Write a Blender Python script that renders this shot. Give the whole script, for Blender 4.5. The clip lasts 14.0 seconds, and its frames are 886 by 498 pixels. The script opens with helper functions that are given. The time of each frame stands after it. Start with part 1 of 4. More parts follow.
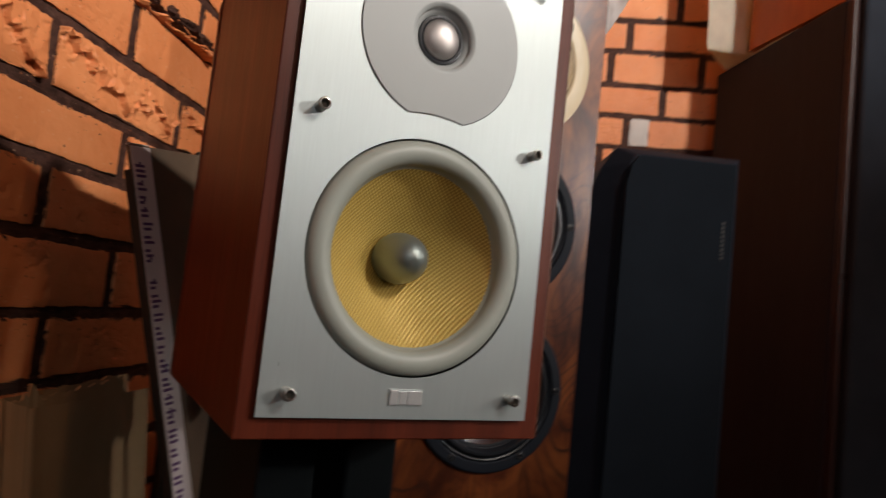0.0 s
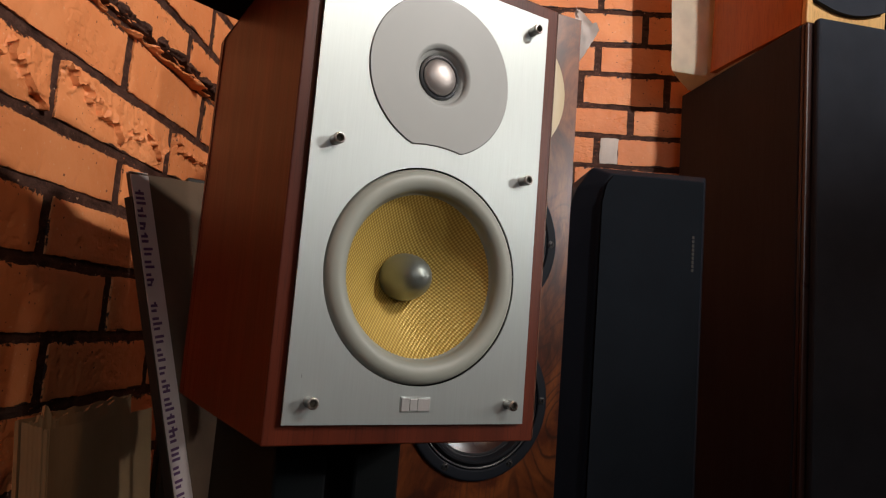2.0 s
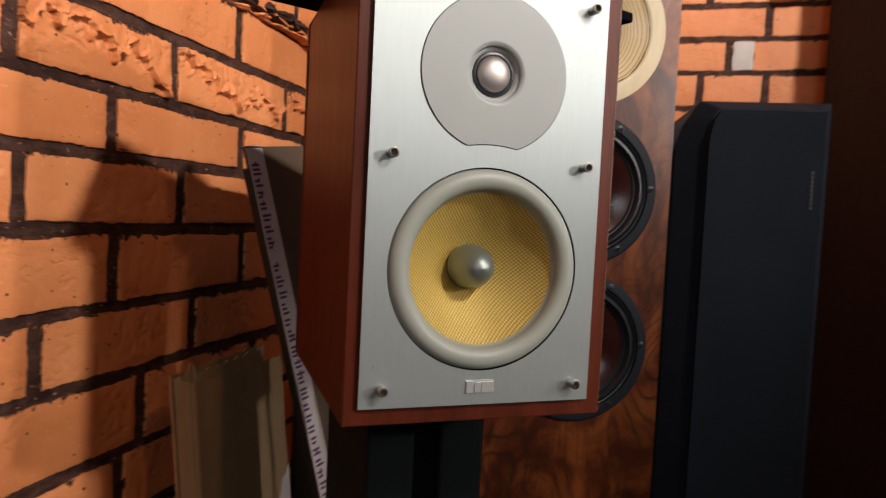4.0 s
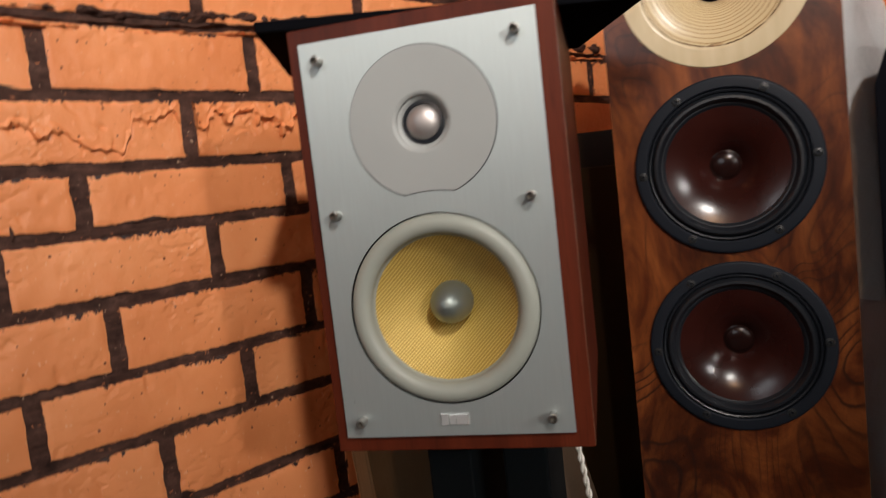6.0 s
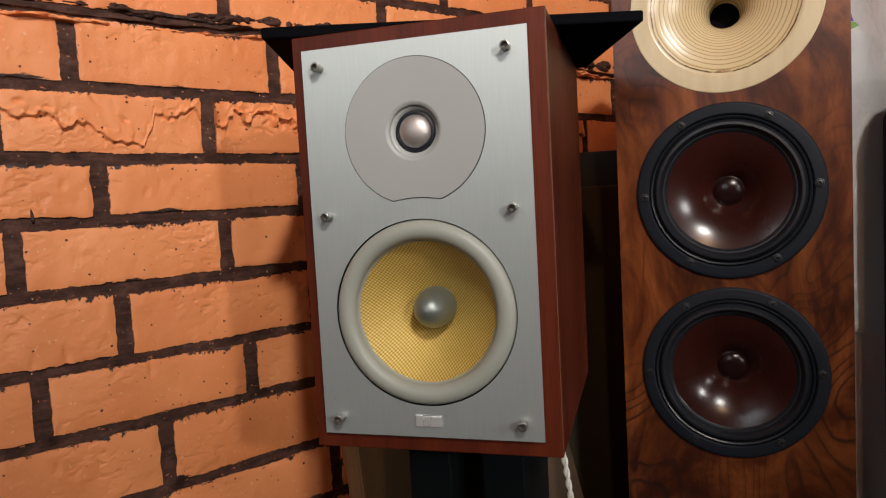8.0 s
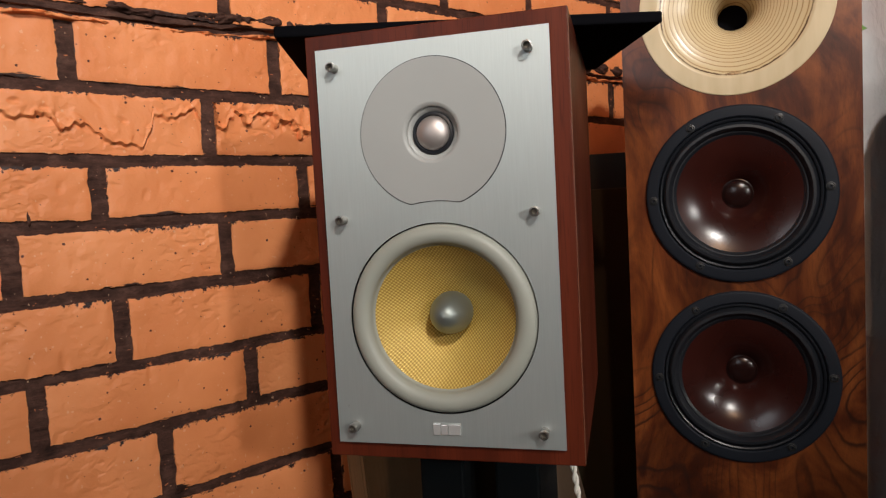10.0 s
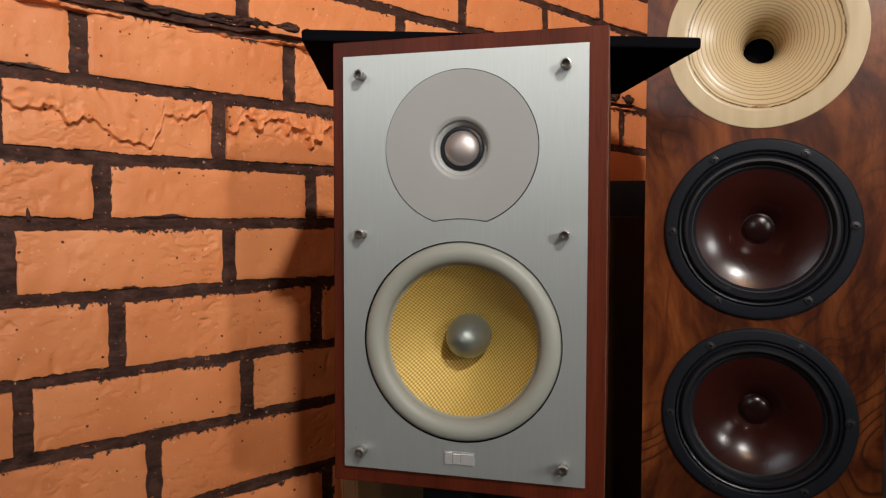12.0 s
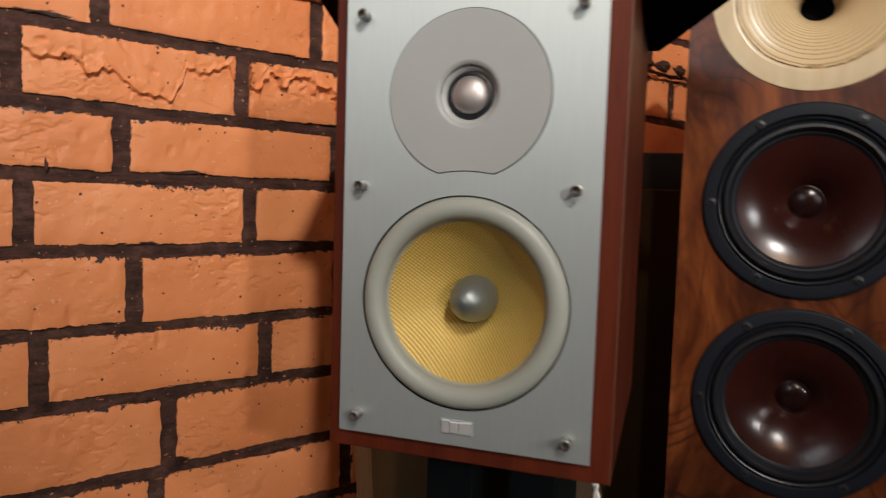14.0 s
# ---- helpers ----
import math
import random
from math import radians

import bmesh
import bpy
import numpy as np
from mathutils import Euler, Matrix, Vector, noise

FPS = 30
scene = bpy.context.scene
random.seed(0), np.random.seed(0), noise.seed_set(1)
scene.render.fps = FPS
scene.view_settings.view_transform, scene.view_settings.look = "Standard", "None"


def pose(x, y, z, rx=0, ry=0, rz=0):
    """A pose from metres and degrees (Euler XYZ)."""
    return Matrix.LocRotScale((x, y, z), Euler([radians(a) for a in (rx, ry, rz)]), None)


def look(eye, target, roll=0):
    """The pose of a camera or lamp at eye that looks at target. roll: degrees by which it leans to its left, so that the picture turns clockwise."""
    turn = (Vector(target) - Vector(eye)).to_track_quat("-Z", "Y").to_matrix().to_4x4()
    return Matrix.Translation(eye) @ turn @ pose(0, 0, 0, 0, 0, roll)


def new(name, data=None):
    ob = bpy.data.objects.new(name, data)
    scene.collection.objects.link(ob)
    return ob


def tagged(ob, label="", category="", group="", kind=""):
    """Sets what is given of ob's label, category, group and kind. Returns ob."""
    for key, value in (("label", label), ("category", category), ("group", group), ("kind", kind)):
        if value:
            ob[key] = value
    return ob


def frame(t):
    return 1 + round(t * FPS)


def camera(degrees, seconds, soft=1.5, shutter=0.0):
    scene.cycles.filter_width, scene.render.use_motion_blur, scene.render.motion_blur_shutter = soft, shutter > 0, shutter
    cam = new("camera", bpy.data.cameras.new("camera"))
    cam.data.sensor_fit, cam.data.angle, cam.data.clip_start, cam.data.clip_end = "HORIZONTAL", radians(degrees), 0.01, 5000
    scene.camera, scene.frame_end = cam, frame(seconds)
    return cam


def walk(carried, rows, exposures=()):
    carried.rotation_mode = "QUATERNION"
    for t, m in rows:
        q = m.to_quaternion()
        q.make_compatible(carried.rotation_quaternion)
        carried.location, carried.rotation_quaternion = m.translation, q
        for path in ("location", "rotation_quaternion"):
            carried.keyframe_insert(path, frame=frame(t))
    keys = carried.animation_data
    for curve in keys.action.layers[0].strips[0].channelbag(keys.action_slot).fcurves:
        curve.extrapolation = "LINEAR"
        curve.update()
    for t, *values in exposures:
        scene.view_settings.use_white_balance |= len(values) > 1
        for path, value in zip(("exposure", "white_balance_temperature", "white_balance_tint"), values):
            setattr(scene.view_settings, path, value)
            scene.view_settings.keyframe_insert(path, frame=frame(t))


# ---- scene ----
cam = camera(66.4, 14.0, soft=1.2, shutter=0.5)
PATH = [
    (0, (0.054, -0.441, 0.6), (-0.139, 1.543, 0.767), 6),
    (0.2, (0.0443, -0.4575, 0.598), (-0.0504, 1.527, 0.8301), 7.36),
    (0.5, (0.037, -0.475, 0.598), (-0.042, 1.493, 0.951), 6.7),
    (0.7, (0.0374, -0.4849, 0.5955), (-0.0465, 1.492, 0.8882), 5.99),
    (1, (0.038, -0.488, 0.596), (-0.035, 1.49, 0.883), 5.2),
    (1.2, (0.0374, -0.4901, 0.5961), (-0.0542, 1.491, 0.8523), 5.53),
    (1.5, (0.037, -0.489, 0.598), (-0.068, 1.494, 0.838), 4.5),
    (2, (0.035, -0.486, 0.595), (-0.078, 1.498, 0.821), 4.6),
    (2.2, (0.034, -0.483, 0.594), (-0.081, 1.501, 0.816), 4.8),
    (4.3, (0.134, -0.515, 0.684), (-0.557, 1.355, 0.523), 0),
    (4.5, (0.178, -0.493, 0.691), (-0.687, 1.3, 0.502), -2.7),
    (4.7, (0.2297, -0.4717, 0.6958), (-0.8001, 1.231, 0.4968), -2.4),
    (5, (0.265, -0.44, 0.703), (-0.955, 1.137, 0.547), -0.9),
    (5.2, (0.2913, -0.4241, 0.7133), (-1.029, 1.067, 0.533), -1.9),
    (5.5, (0.34, -0.402, 0.717), (-1.064, 1.015, 0.578), -1.6),
    (5.7, (0.3688, -0.3881, 0.72), (-1.099, 0.962, 0.5739), -3.11),
    (6, (0.403, -0.357, 0.728), (-1.071, 0.983, 0.55), -6.5),
    (6.2, (0.427, -0.3547, 0.7347), (-1.055, 0.9831, 0.6108), -8.18),
    (6.5, (0.441, -0.341, 0.726), (-1.101, 0.93, 0.638), -2.8),
    (6.7, (0.4385, -0.3401, 0.7276), (-1.117, 0.9118, 0.6114), -2.91),
    (7, (0.443, -0.339, 0.724), (-1.071, 0.96, 0.572), -2.8),
    (7.2, (0.4447, -0.3386, 0.7301), (-1.088, 0.935, 0.5634), -2.57),
    (7.5, (0.441, -0.342, 0.726), (-1.082, 0.946, 0.577), -3),
    (7.7, (0.4412, -0.3387, 0.7231), (-1.093, 0.9362, 0.5835), -3.12),
    (9.8, (0.4221, -0.352, 0.722), (-1.102, 0.9372, 0.5938), -3.22),
    (10, (0.414, -0.352, 0.725), (-1.092, 0.957, 0.59), -3.1),
    (10.2, (0.4106, -0.3552, 0.7218), (-1.071, 0.9815, 0.5887), -2.83),
    (10.5, (0.403, -0.335, 0.721), (-0.928, 1.149, 0.564), -1.8),
    (10.7, (0.4034, -0.3331, 0.7258), (-0.9404, 1.136, 0.5336), -0.85),
    (11, (0.391, -0.349, 0.711), (-1.01, 1.068, 0.544), 1.1),
    (11.2, (0.3861, -0.3537, 0.7121), (-1.024, 1.056, 0.5514), 0.78),
    (11.5, (0.38, -0.358, 0.718), (-1.063, 1.026, 0.676), -1.1),
    (11.7, (0.381, -0.3597, 0.7222), (-1.089, 0.9933, 0.6348), 1.59),
    (12, (0.38, -0.356, 0.725), (-1.109, 0.977, 0.644), 0.1),
    (12.2, (0.3879, -0.3596, 0.725), (-1.095, 0.9798, 0.6387), -0.68),
    (12.5, (0.394, -0.346, 0.732), (-1.051, 1.03, 0.594), -1.3),
    (12.7, (0.394, -0.3482, 0.7309), (-1.046, 1.03, 0.5683), -1.8),
    (13, (0.401, -0.331, 0.721), (-1.093, 0.991, 0.59), -0.5),
    (13.2, (0.4133, -0.3191, 0.7176), (-1.14, 0.9345, 0.5909), -0.58),
    (13.5, (0.411, -0.322, 0.712), (-1.129, 0.946, 0.568), 0.6),
    (13.7, (0.41, -0.3099, 0.7067), (-1.154, 0.9271, 0.5547), -0.18),
    (14, (0.377, -0.306, 0.704), (-1.205, 0.911, 0.567), 1.8),
]
walk(cam, [(t, look(eye, target, roll)) for t, eye, target, roll in PATH], [(0.0, -0.66), (0.5, -0.74), (2.2, -0.71), (4.3, -0.30), (5.5, -0.51), (7.7, -0.52), (10.5, -0.50), (11.0, -0.45), (11.5, -0.57), (12.0, -0.62), (13.0, -0.52), (14.0, -0.57)])

# ---- world and lights ----
world = bpy.data.worlds.new("world")
scene.world = world
world.use_nodes = True
world.node_tree.nodes["Background"].inputs[0].default_value = (0.9, 0.8, 0.7, 1)
world.node_tree.nodes["Background"].inputs[1].default_value = 0.015


def spot(eye, target, watts, radius, cone, colour):
    data = bpy.data.lights.new("spot_lamp", "SPOT")
    data.energy, data.color, data.shadow_soft_size = watts, colour, radius
    data.spot_size, data.spot_blend = radians(cone), 1.0
    ob = new("spot_lamp", data)
    ob.matrix_world = look(eye, target)
    return ob


WARM, NEUTRAL = (1.0, 0.56, 0.30), (1.0, 0.95, 0.90)
spot((1.40, -0.74, 1.87), (-0.32, 0.25, 1.50), 248, 0.05, 80, NEUTRAL)
spot((2.83, -0.68, 1.42), (-0.2, 0.1, 1.15), 160, 0.06, 50, NEUTRAL)
spot((2.65, 0.48, 1.32), (-0.4, 0.12, 0.26), 105, 0.05, 14, NEUTRAL)
spot((2.3, -2.3, 2.55), (0.2, 0.6, 1.50), 88, 0.06, 54, WARM)
spot((1.75, -2.3, 2.5), (0.74, 1.30, 1.78), 850, 0.06, 31, NEUTRAL)
# added cool fill for dark parts and plate sheen; no such window is known
fill_panel = bpy.data.lights.new("fill_light", "AREA")
fill_panel.shape, fill_panel.size, fill_panel.size_y = "RECTANGLE", 1.36, 0.96
fill_panel.energy, fill_panel.color = 24, (0.90, 0.95, 1.0)
new("fill_light", fill_panel).matrix_world = look((1.0, -3.66, 1.90), (1.0, 0, 1.90))

# ---- materials ----


class Nodes:
    """A small builder for one node material."""

    def __init__(self, name, rough=0.5, metal=0.0, spec=0.5):
        self.m = bpy.data.materials.new(name)
        self.m.use_nodes = True
        self.t = self.m.node_tree
        self.b = self.t.nodes["Principled BSDF"]
        self.b.inputs["Roughness"].default_value = rough
        self.b.inputs["Metallic"].default_value = metal
        self.b.inputs["Specular IOR Level"].default_value = spec
        self.co = self.node("ShaderNodeTexCoord").outputs["Object"]

    def node(self, kind):
        return self.t.nodes.new(kind)

    def set(self, socket, value):
        if isinstance(value, bpy.types.NodeSocket):
            self.t.links.new(value, socket)
        else:
            socket.default_value = value

    def scaled(self, scale, co=None):
        n = self.node("ShaderNodeMapping")
        self.set(n.inputs["Vector"], co or self.co)
        n.inputs["Scale"].default_value = scale
        return n.outputs[0]

    def noise(self, scale, detail=4, rough=0.55, co=None, distort=0.0):
        n = self.node("ShaderNodeTexNoise")
        self.set(n.inputs["Vector"], co or self.co)
        n.inputs["Scale"].default_value, n.inputs["Detail"].default_value = scale, detail
        n.inputs["Roughness"].default_value, n.inputs["Distortion"].default_value = rough, distort
        return n.outputs[0]

    def ramp(self, fac, stops):
        n = self.node("ShaderNodeValToRGB")
        self.set(n.inputs[0], fac)
        e = n.color_ramp.elements
        while len(e) < len(stops):
            e.new(0.5)
        for k, (p, c) in enumerate(stops):
            e[k].position, e[k].color = p, (*c, 1) if len(c) == 3 else c
        return n.outputs[0]

    def mix(self, fac, a, b, blend="MIX"):
        n = self.node("ShaderNodeMix")
        n.data_type, n.blend_type = "RGBA", blend
        for s, v in ((n.inputs[0], fac), (n.inputs[6], a), (n.inputs[7], b)):
            self.set(s, (*v, 1) if isinstance(v, tuple) and len(v) == 3 else v)
        return n.outputs[2]

    def math(self, op, a, b=0.0):
        n = self.node("ShaderNodeMath")
        n.operation = op
        self.set(n.inputs[0], a), self.set(n.inputs[1], b)
        return n.outputs[0]

    def xyz(self, co=None):
        n = self.node("ShaderNodeSeparateXYZ")
        self.set(n.inputs[0], co or self.co)
        return n.outputs

    def random(self):
        return self.node("ShaderNodeObjectInfo").outputs["Random"]

    def bump(self, height, distance=0.001, strength=1.0, prev=None):
        n = self.node("ShaderNodeBump")
        self.set(n.inputs["Height"], height)
        n.inputs["Distance"].default_value, n.inputs["Strength"].default_value = distance, strength
        if prev is not None:
            self.set(n.inputs["Normal"], prev)
        return n.outputs[0]

    def out(self, colour=None, rough=None, normal=None):
        if colour is not None:
            self.set(self.b.inputs["Base Color"], (*colour, 1) if isinstance(colour, tuple) and len(colour) == 3 else colour)
        if rough is not None:
            self.set(self.b.inputs["Roughness"], rough)
        if normal is not None:
            self.set(self.b.inputs["Normal"], normal)
        return self.m


def plain(name, colour, rough=0.5, metal=0.0, grain=600, depth=0.0002, vary=0.12, spec=0.5):
    n = Nodes(name, rough, metal, spec)
    a = n.noise(grain, 3)
    b = n.noise(9, 4)
    dark = tuple(c * (1 - vary) for c in colour)
    light = tuple(min(1, c * (1 + vary)) for c in colour)
    col = n.mix(n.ramp(b, [(0.35, (0, 0, 0)), (0.65, (1, 1, 1))]), dark, light)
    r = n.math("ADD", n.math("MULTIPLY", b, 0.16), rough - 0.08)
    return n.out(col, r, n.bump(a, depth, 0.5))


def veneer(name, dark, mid, light, rough=0.35, stretch=0.06, scale=130):
    n = Nodes(name, rough, 0, 0.22)
    co = n.scaled((1, 1, stretch))
    fine = n.noise(scale * 2.2, 5, 0.65, co)
    wide = n.noise(scale * 0.28, 3, 0.5, co, 0.6)
    big = n.noise(5, 2)
    col = n.mix(fine, n.ramp(wide, [(0.3, dark), (0.5, mid), (0.72, light)]), mid)
    pores = n.ramp(n.noise(scale * 5, 2, 0.5, n.scaled((1, 1, stretch * 0.6))), [(0.36, (0.45, 0.4, 0.4)), (0.46, (1, 1, 1))])
    col = n.mix(0.5, col, pores, "MULTIPLY")
    col = n.mix(n.math("MULTIPLY", big, 0.35), col, mid)
    return n.out(col, n.math("ADD", n.math("MULTIPLY", fine, 0.2), rough - 0.1), n.bump(fine, 0.0002, 0.35))


def make_brick_paint():
    n = Nodes("orange_brick_paint", 0.55, 0, 0.4)
    # every brick takes its pattern from a place of its own
    shift = n.node("ShaderNodeVectorMath")
    shift.operation = "SCALE"
    shift.inputs[0].default_value = (37.0, 5.0, 53.0)
    n.set(shift.inputs["Scale"], n.random())
    moved = n.node("ShaderNodeVectorMath")
    n.set(moved.inputs[0], n.co), n.set(moved.inputs[1], shift.outputs[0])
    n.co = moved.outputs[0]
    big, mid, fine = n.noise(7, 4), n.noise(60, 5, 0.6), n.noise(420, 3)
    col = n.ramp(big, [(0.3, (0.68, 0.226, 0.077)), (0.5, (0.76, 0.275, 0.101)), (0.7, (0.83, 0.326, 0.130))])
    col = n.mix(n.math("MULTIPLY", n.random(), 0.35), col, (0.70, 0.220, 0.075))
    # small holes of uneven size, the shade inside them put into the colour
    cells = n.node("ShaderNodeTexVoronoi")
    cells.voronoi_dimensions = "2D"
    flat = n.node("ShaderNodeCombineXYZ")
    at = n.xyz()
    n.set(flat.inputs[0], at[0]), n.set(flat.inputs[1], at[2])
    n.set(cells.inputs["Vector"], flat.outputs[0])
    cells.inputs["Scale"].default_value = 92
    tint = n.xyz(cells.outputs["Color"])
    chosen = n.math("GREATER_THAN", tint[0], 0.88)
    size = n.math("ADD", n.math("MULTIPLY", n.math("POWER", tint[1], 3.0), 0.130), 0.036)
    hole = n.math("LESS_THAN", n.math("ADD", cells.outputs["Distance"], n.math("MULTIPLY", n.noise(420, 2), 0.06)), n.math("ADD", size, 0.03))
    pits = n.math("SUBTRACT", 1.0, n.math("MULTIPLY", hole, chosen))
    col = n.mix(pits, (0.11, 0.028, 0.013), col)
    # black joint paint brushed over the brick's edges: drips on its upper edge, dry strokes on its lower one
    share = n.xyz(n.node("ShaderNodeTexCoord").outputs["Generated"])
    rag = n.math("SUBTRACT", n.noise(105, 6, 0.74, n.scaled((1.0, 1, 0.8))), 0.5)
    wide = n.math("SUBTRACT", n.noise(13, 2, 0.5), 0.5)
    dry = n.math("SUBTRACT", n.noise(70, 5, 0.7, n.scaled((0.22, 1, 1.9))), 0.5)

    def reach(a, ka, b, kb, base, depth):
        r = n.math("ADD", n.math("ADD", n.math("MULTIPLY", a, ka), n.math("MULTIPLY", b, kb)), base)
        return n.ramp(n.math("MULTIPLY", n.math("SUBTRACT", r, depth), 1100.0), [(0.0, (0, 0, 0)), (0.6, (1, 1, 1))])

    from_top = n.math("MULTIPLY", n.math("SUBTRACT", 1.0, share[2]), 0.076)
    from_foot = n.math("MULTIPLY", share[2], 0.076)
    from_end = n.math("MULTIPLY", n.math("SUBTRACT", 0.5, n.math("ABSOLUTE", n.math("SUBTRACT", share[0], 0.5))), 0.25)
    over = n.math("MAXIMUM", reach(rag, 0.040, wide, 0.026, 0.0014, from_top), reach(dry, 0.022, wide, -0.024, 0.0004, from_foot))
    over = n.math("MAXIMUM", over, reach(rag, 0.014, wide, 0.008, 0.0004, from_end))
    specks = n.ramp(n.noise(210, 1, 0.3, n.scaled((1, 1.3, 0.8))), [(0.73, (0, 0, 0)), (0.77, (1, 1, 1))])
    col = n.mix(n.math("MULTIPLY", specks, 0.35), col, (0.85, 0.55, 0.35))
    col = n.mix(over, col, n.ramp(dry, [(0.0, (0.026, 0.011, 0.0085)), (0.2, (0.060, 0.028, 0.021))]))
    strokes = n.noise(75, 3, 0.5, n.scaled((0.5, 1, 1.2)))
    nm = n.bump(n.noise(26, 3, 0.5), 0.006, 0.45, n.bump(mid, 0.0028, 0.46))
    nm = n.bump(strokes, 0.0012, 0.45, nm)
    nm = n.bump(pits, 0.0025, 0.8, nm)
    patch = n.ramp(n.noise(10, 2, 0.5), [(0.47, (0, 0, 0)), (0.62, (1, 1, 1))])
    pocks = n.ramp(n.noise(100, 1, 0.4, n.scaled((0.75, 1, 1.1)), 0.3), [(0.22, (1, 1, 1)), (0.54, (0, 0, 0))])
    nm = n.bump(n.math("SUBTRACT", 1.0, n.math("MULTIPLY", pocks, patch)), 0.0024, 0.60, nm)
    return n.out(col, n.math("ADD", n.math("MULTIPLY", mid, 0.25), 0.42), n.bump(fine, 0.0003, 0.4, nm))


def make_mortar():
    n = Nodes("black_painted_mortar", 0.7, 0, 0.15)
    mid, fine = n.noise(55, 6, 0.7, n.scaled((0.75, 1, 1.15))), n.noise(300, 3)
    streak = n.noise(80, 5, 0.7, n.scaled((0.18, 1, 1.8)))
    col = n.ramp(mid, [(0.30, (0.017, 0.0080, 0.0062)), (0.5, (0.054, 0.0255, 0.0190)), (0.74, (0.135, 0.070, 0.052))])
    col = n.mix(n.ramp(streak, [(0.46, (0, 0, 0)), (0.72, (0.8, 0.8, 0.8))]), col, (0.105, 0.050, 0.036))
    flakes = n.ramp(n.noise(120, 3, 0.6, n.scaled((0.7, 1, 1.2))), [(0.685, (0, 0, 0)), (0.70, (1, 1, 1))])
    col = n.mix(flakes, col, (0.42, 0.15, 0.062))
    chips = n.ramp(n.noise(150, 2, 0.5), [(0.735, (0, 0, 0)), (0.75, (1, 1, 1))])
    col = n.mix(chips, col, (0.45, 0.30, 0.2))
    return n.out(col, None, n.bump(fine, 0.001, 0.5, n.bump(streak, 0.003, 0.4, n.bump(mid, 0.006, 0.55))))


def make_aluminium():
    """Brushed up and down, so that reflections spread sideways."""
    n = Nodes("brushed_aluminium", 0.5, 0.63)
    lines = n.noise(900, 3, 0.6, n.scaled((1, 1, 0.03)))
    soft = n.noise(14, 3)
    col = n.mix(lines, (0.458, 0.507, 0.500), (0.552, 0.606, 0.599))
    # a short dark scuff above the lower stud
    x, _, z = n.xyz()
    off = n.math("ADD", n.math("MULTIPLY", n.math("ABSOLUTE", n.math("ADD", x, 0.0868)), 900.0), n.math("MULTIPLY", n.math("ABSOLUTE", n.math("SUBTRACT", z, 0.556)), 130.0))
    scuff = n.ramp(n.math("ADD", off, n.math("MULTIPLY", n.noise(500, 2), 1.2)), [(0.70, (0.7, 0.7, 0.7)), (1.0, (0, 0, 0))])
    col = n.mix(scuff, col, (0.06, 0.06, 0.055))
    across = n.node("ShaderNodeCombineXYZ")
    across.inputs[0].default_value, across.inputs[1].default_value = math.cos(radians(34)), math.sin(radians(34))
    n.b.inputs["Anisotropic"].default_value = 0.72
    n.set(n.b.inputs["Tangent"], across.outputs[0])
    return n.out(col, n.math("ADD", n.math("MULTIPLY", lines, 0.14), n.math("ADD", n.math("MULTIPLY", soft, 0.08), 0.40)), n.bump(lines, 0.0002, 0.2))


def make_weave():
    n = Nodes("gold_woven_fibre", 0.38, 0.25)
    x, _, z = n.xyz()
    k = 2 * math.pi / 0.0031
    u = n.math("SINE", n.math("MULTIPLY", x, k))
    v = n.math("SINE", n.math("MULTIPLY", z, k))
    w = n.math("ADD", n.math("MULTIPLY", n.math("MULTIPLY", u, v), 0.5), 0.5)
    col = n.ramp(w, [(0.1, (0.275, 0.155, 0.027)), (0.5, (0.52, 0.352, 0.080)), (0.9, (0.76, 0.585, 0.198))])
    col = n.mix(n.math("MULTIPLY", n.noise(30, 3), 0.4), col, (0.64, 0.435, 0.095))
    return n.out(col, None, n.bump(w, 0.0006, 0.8))


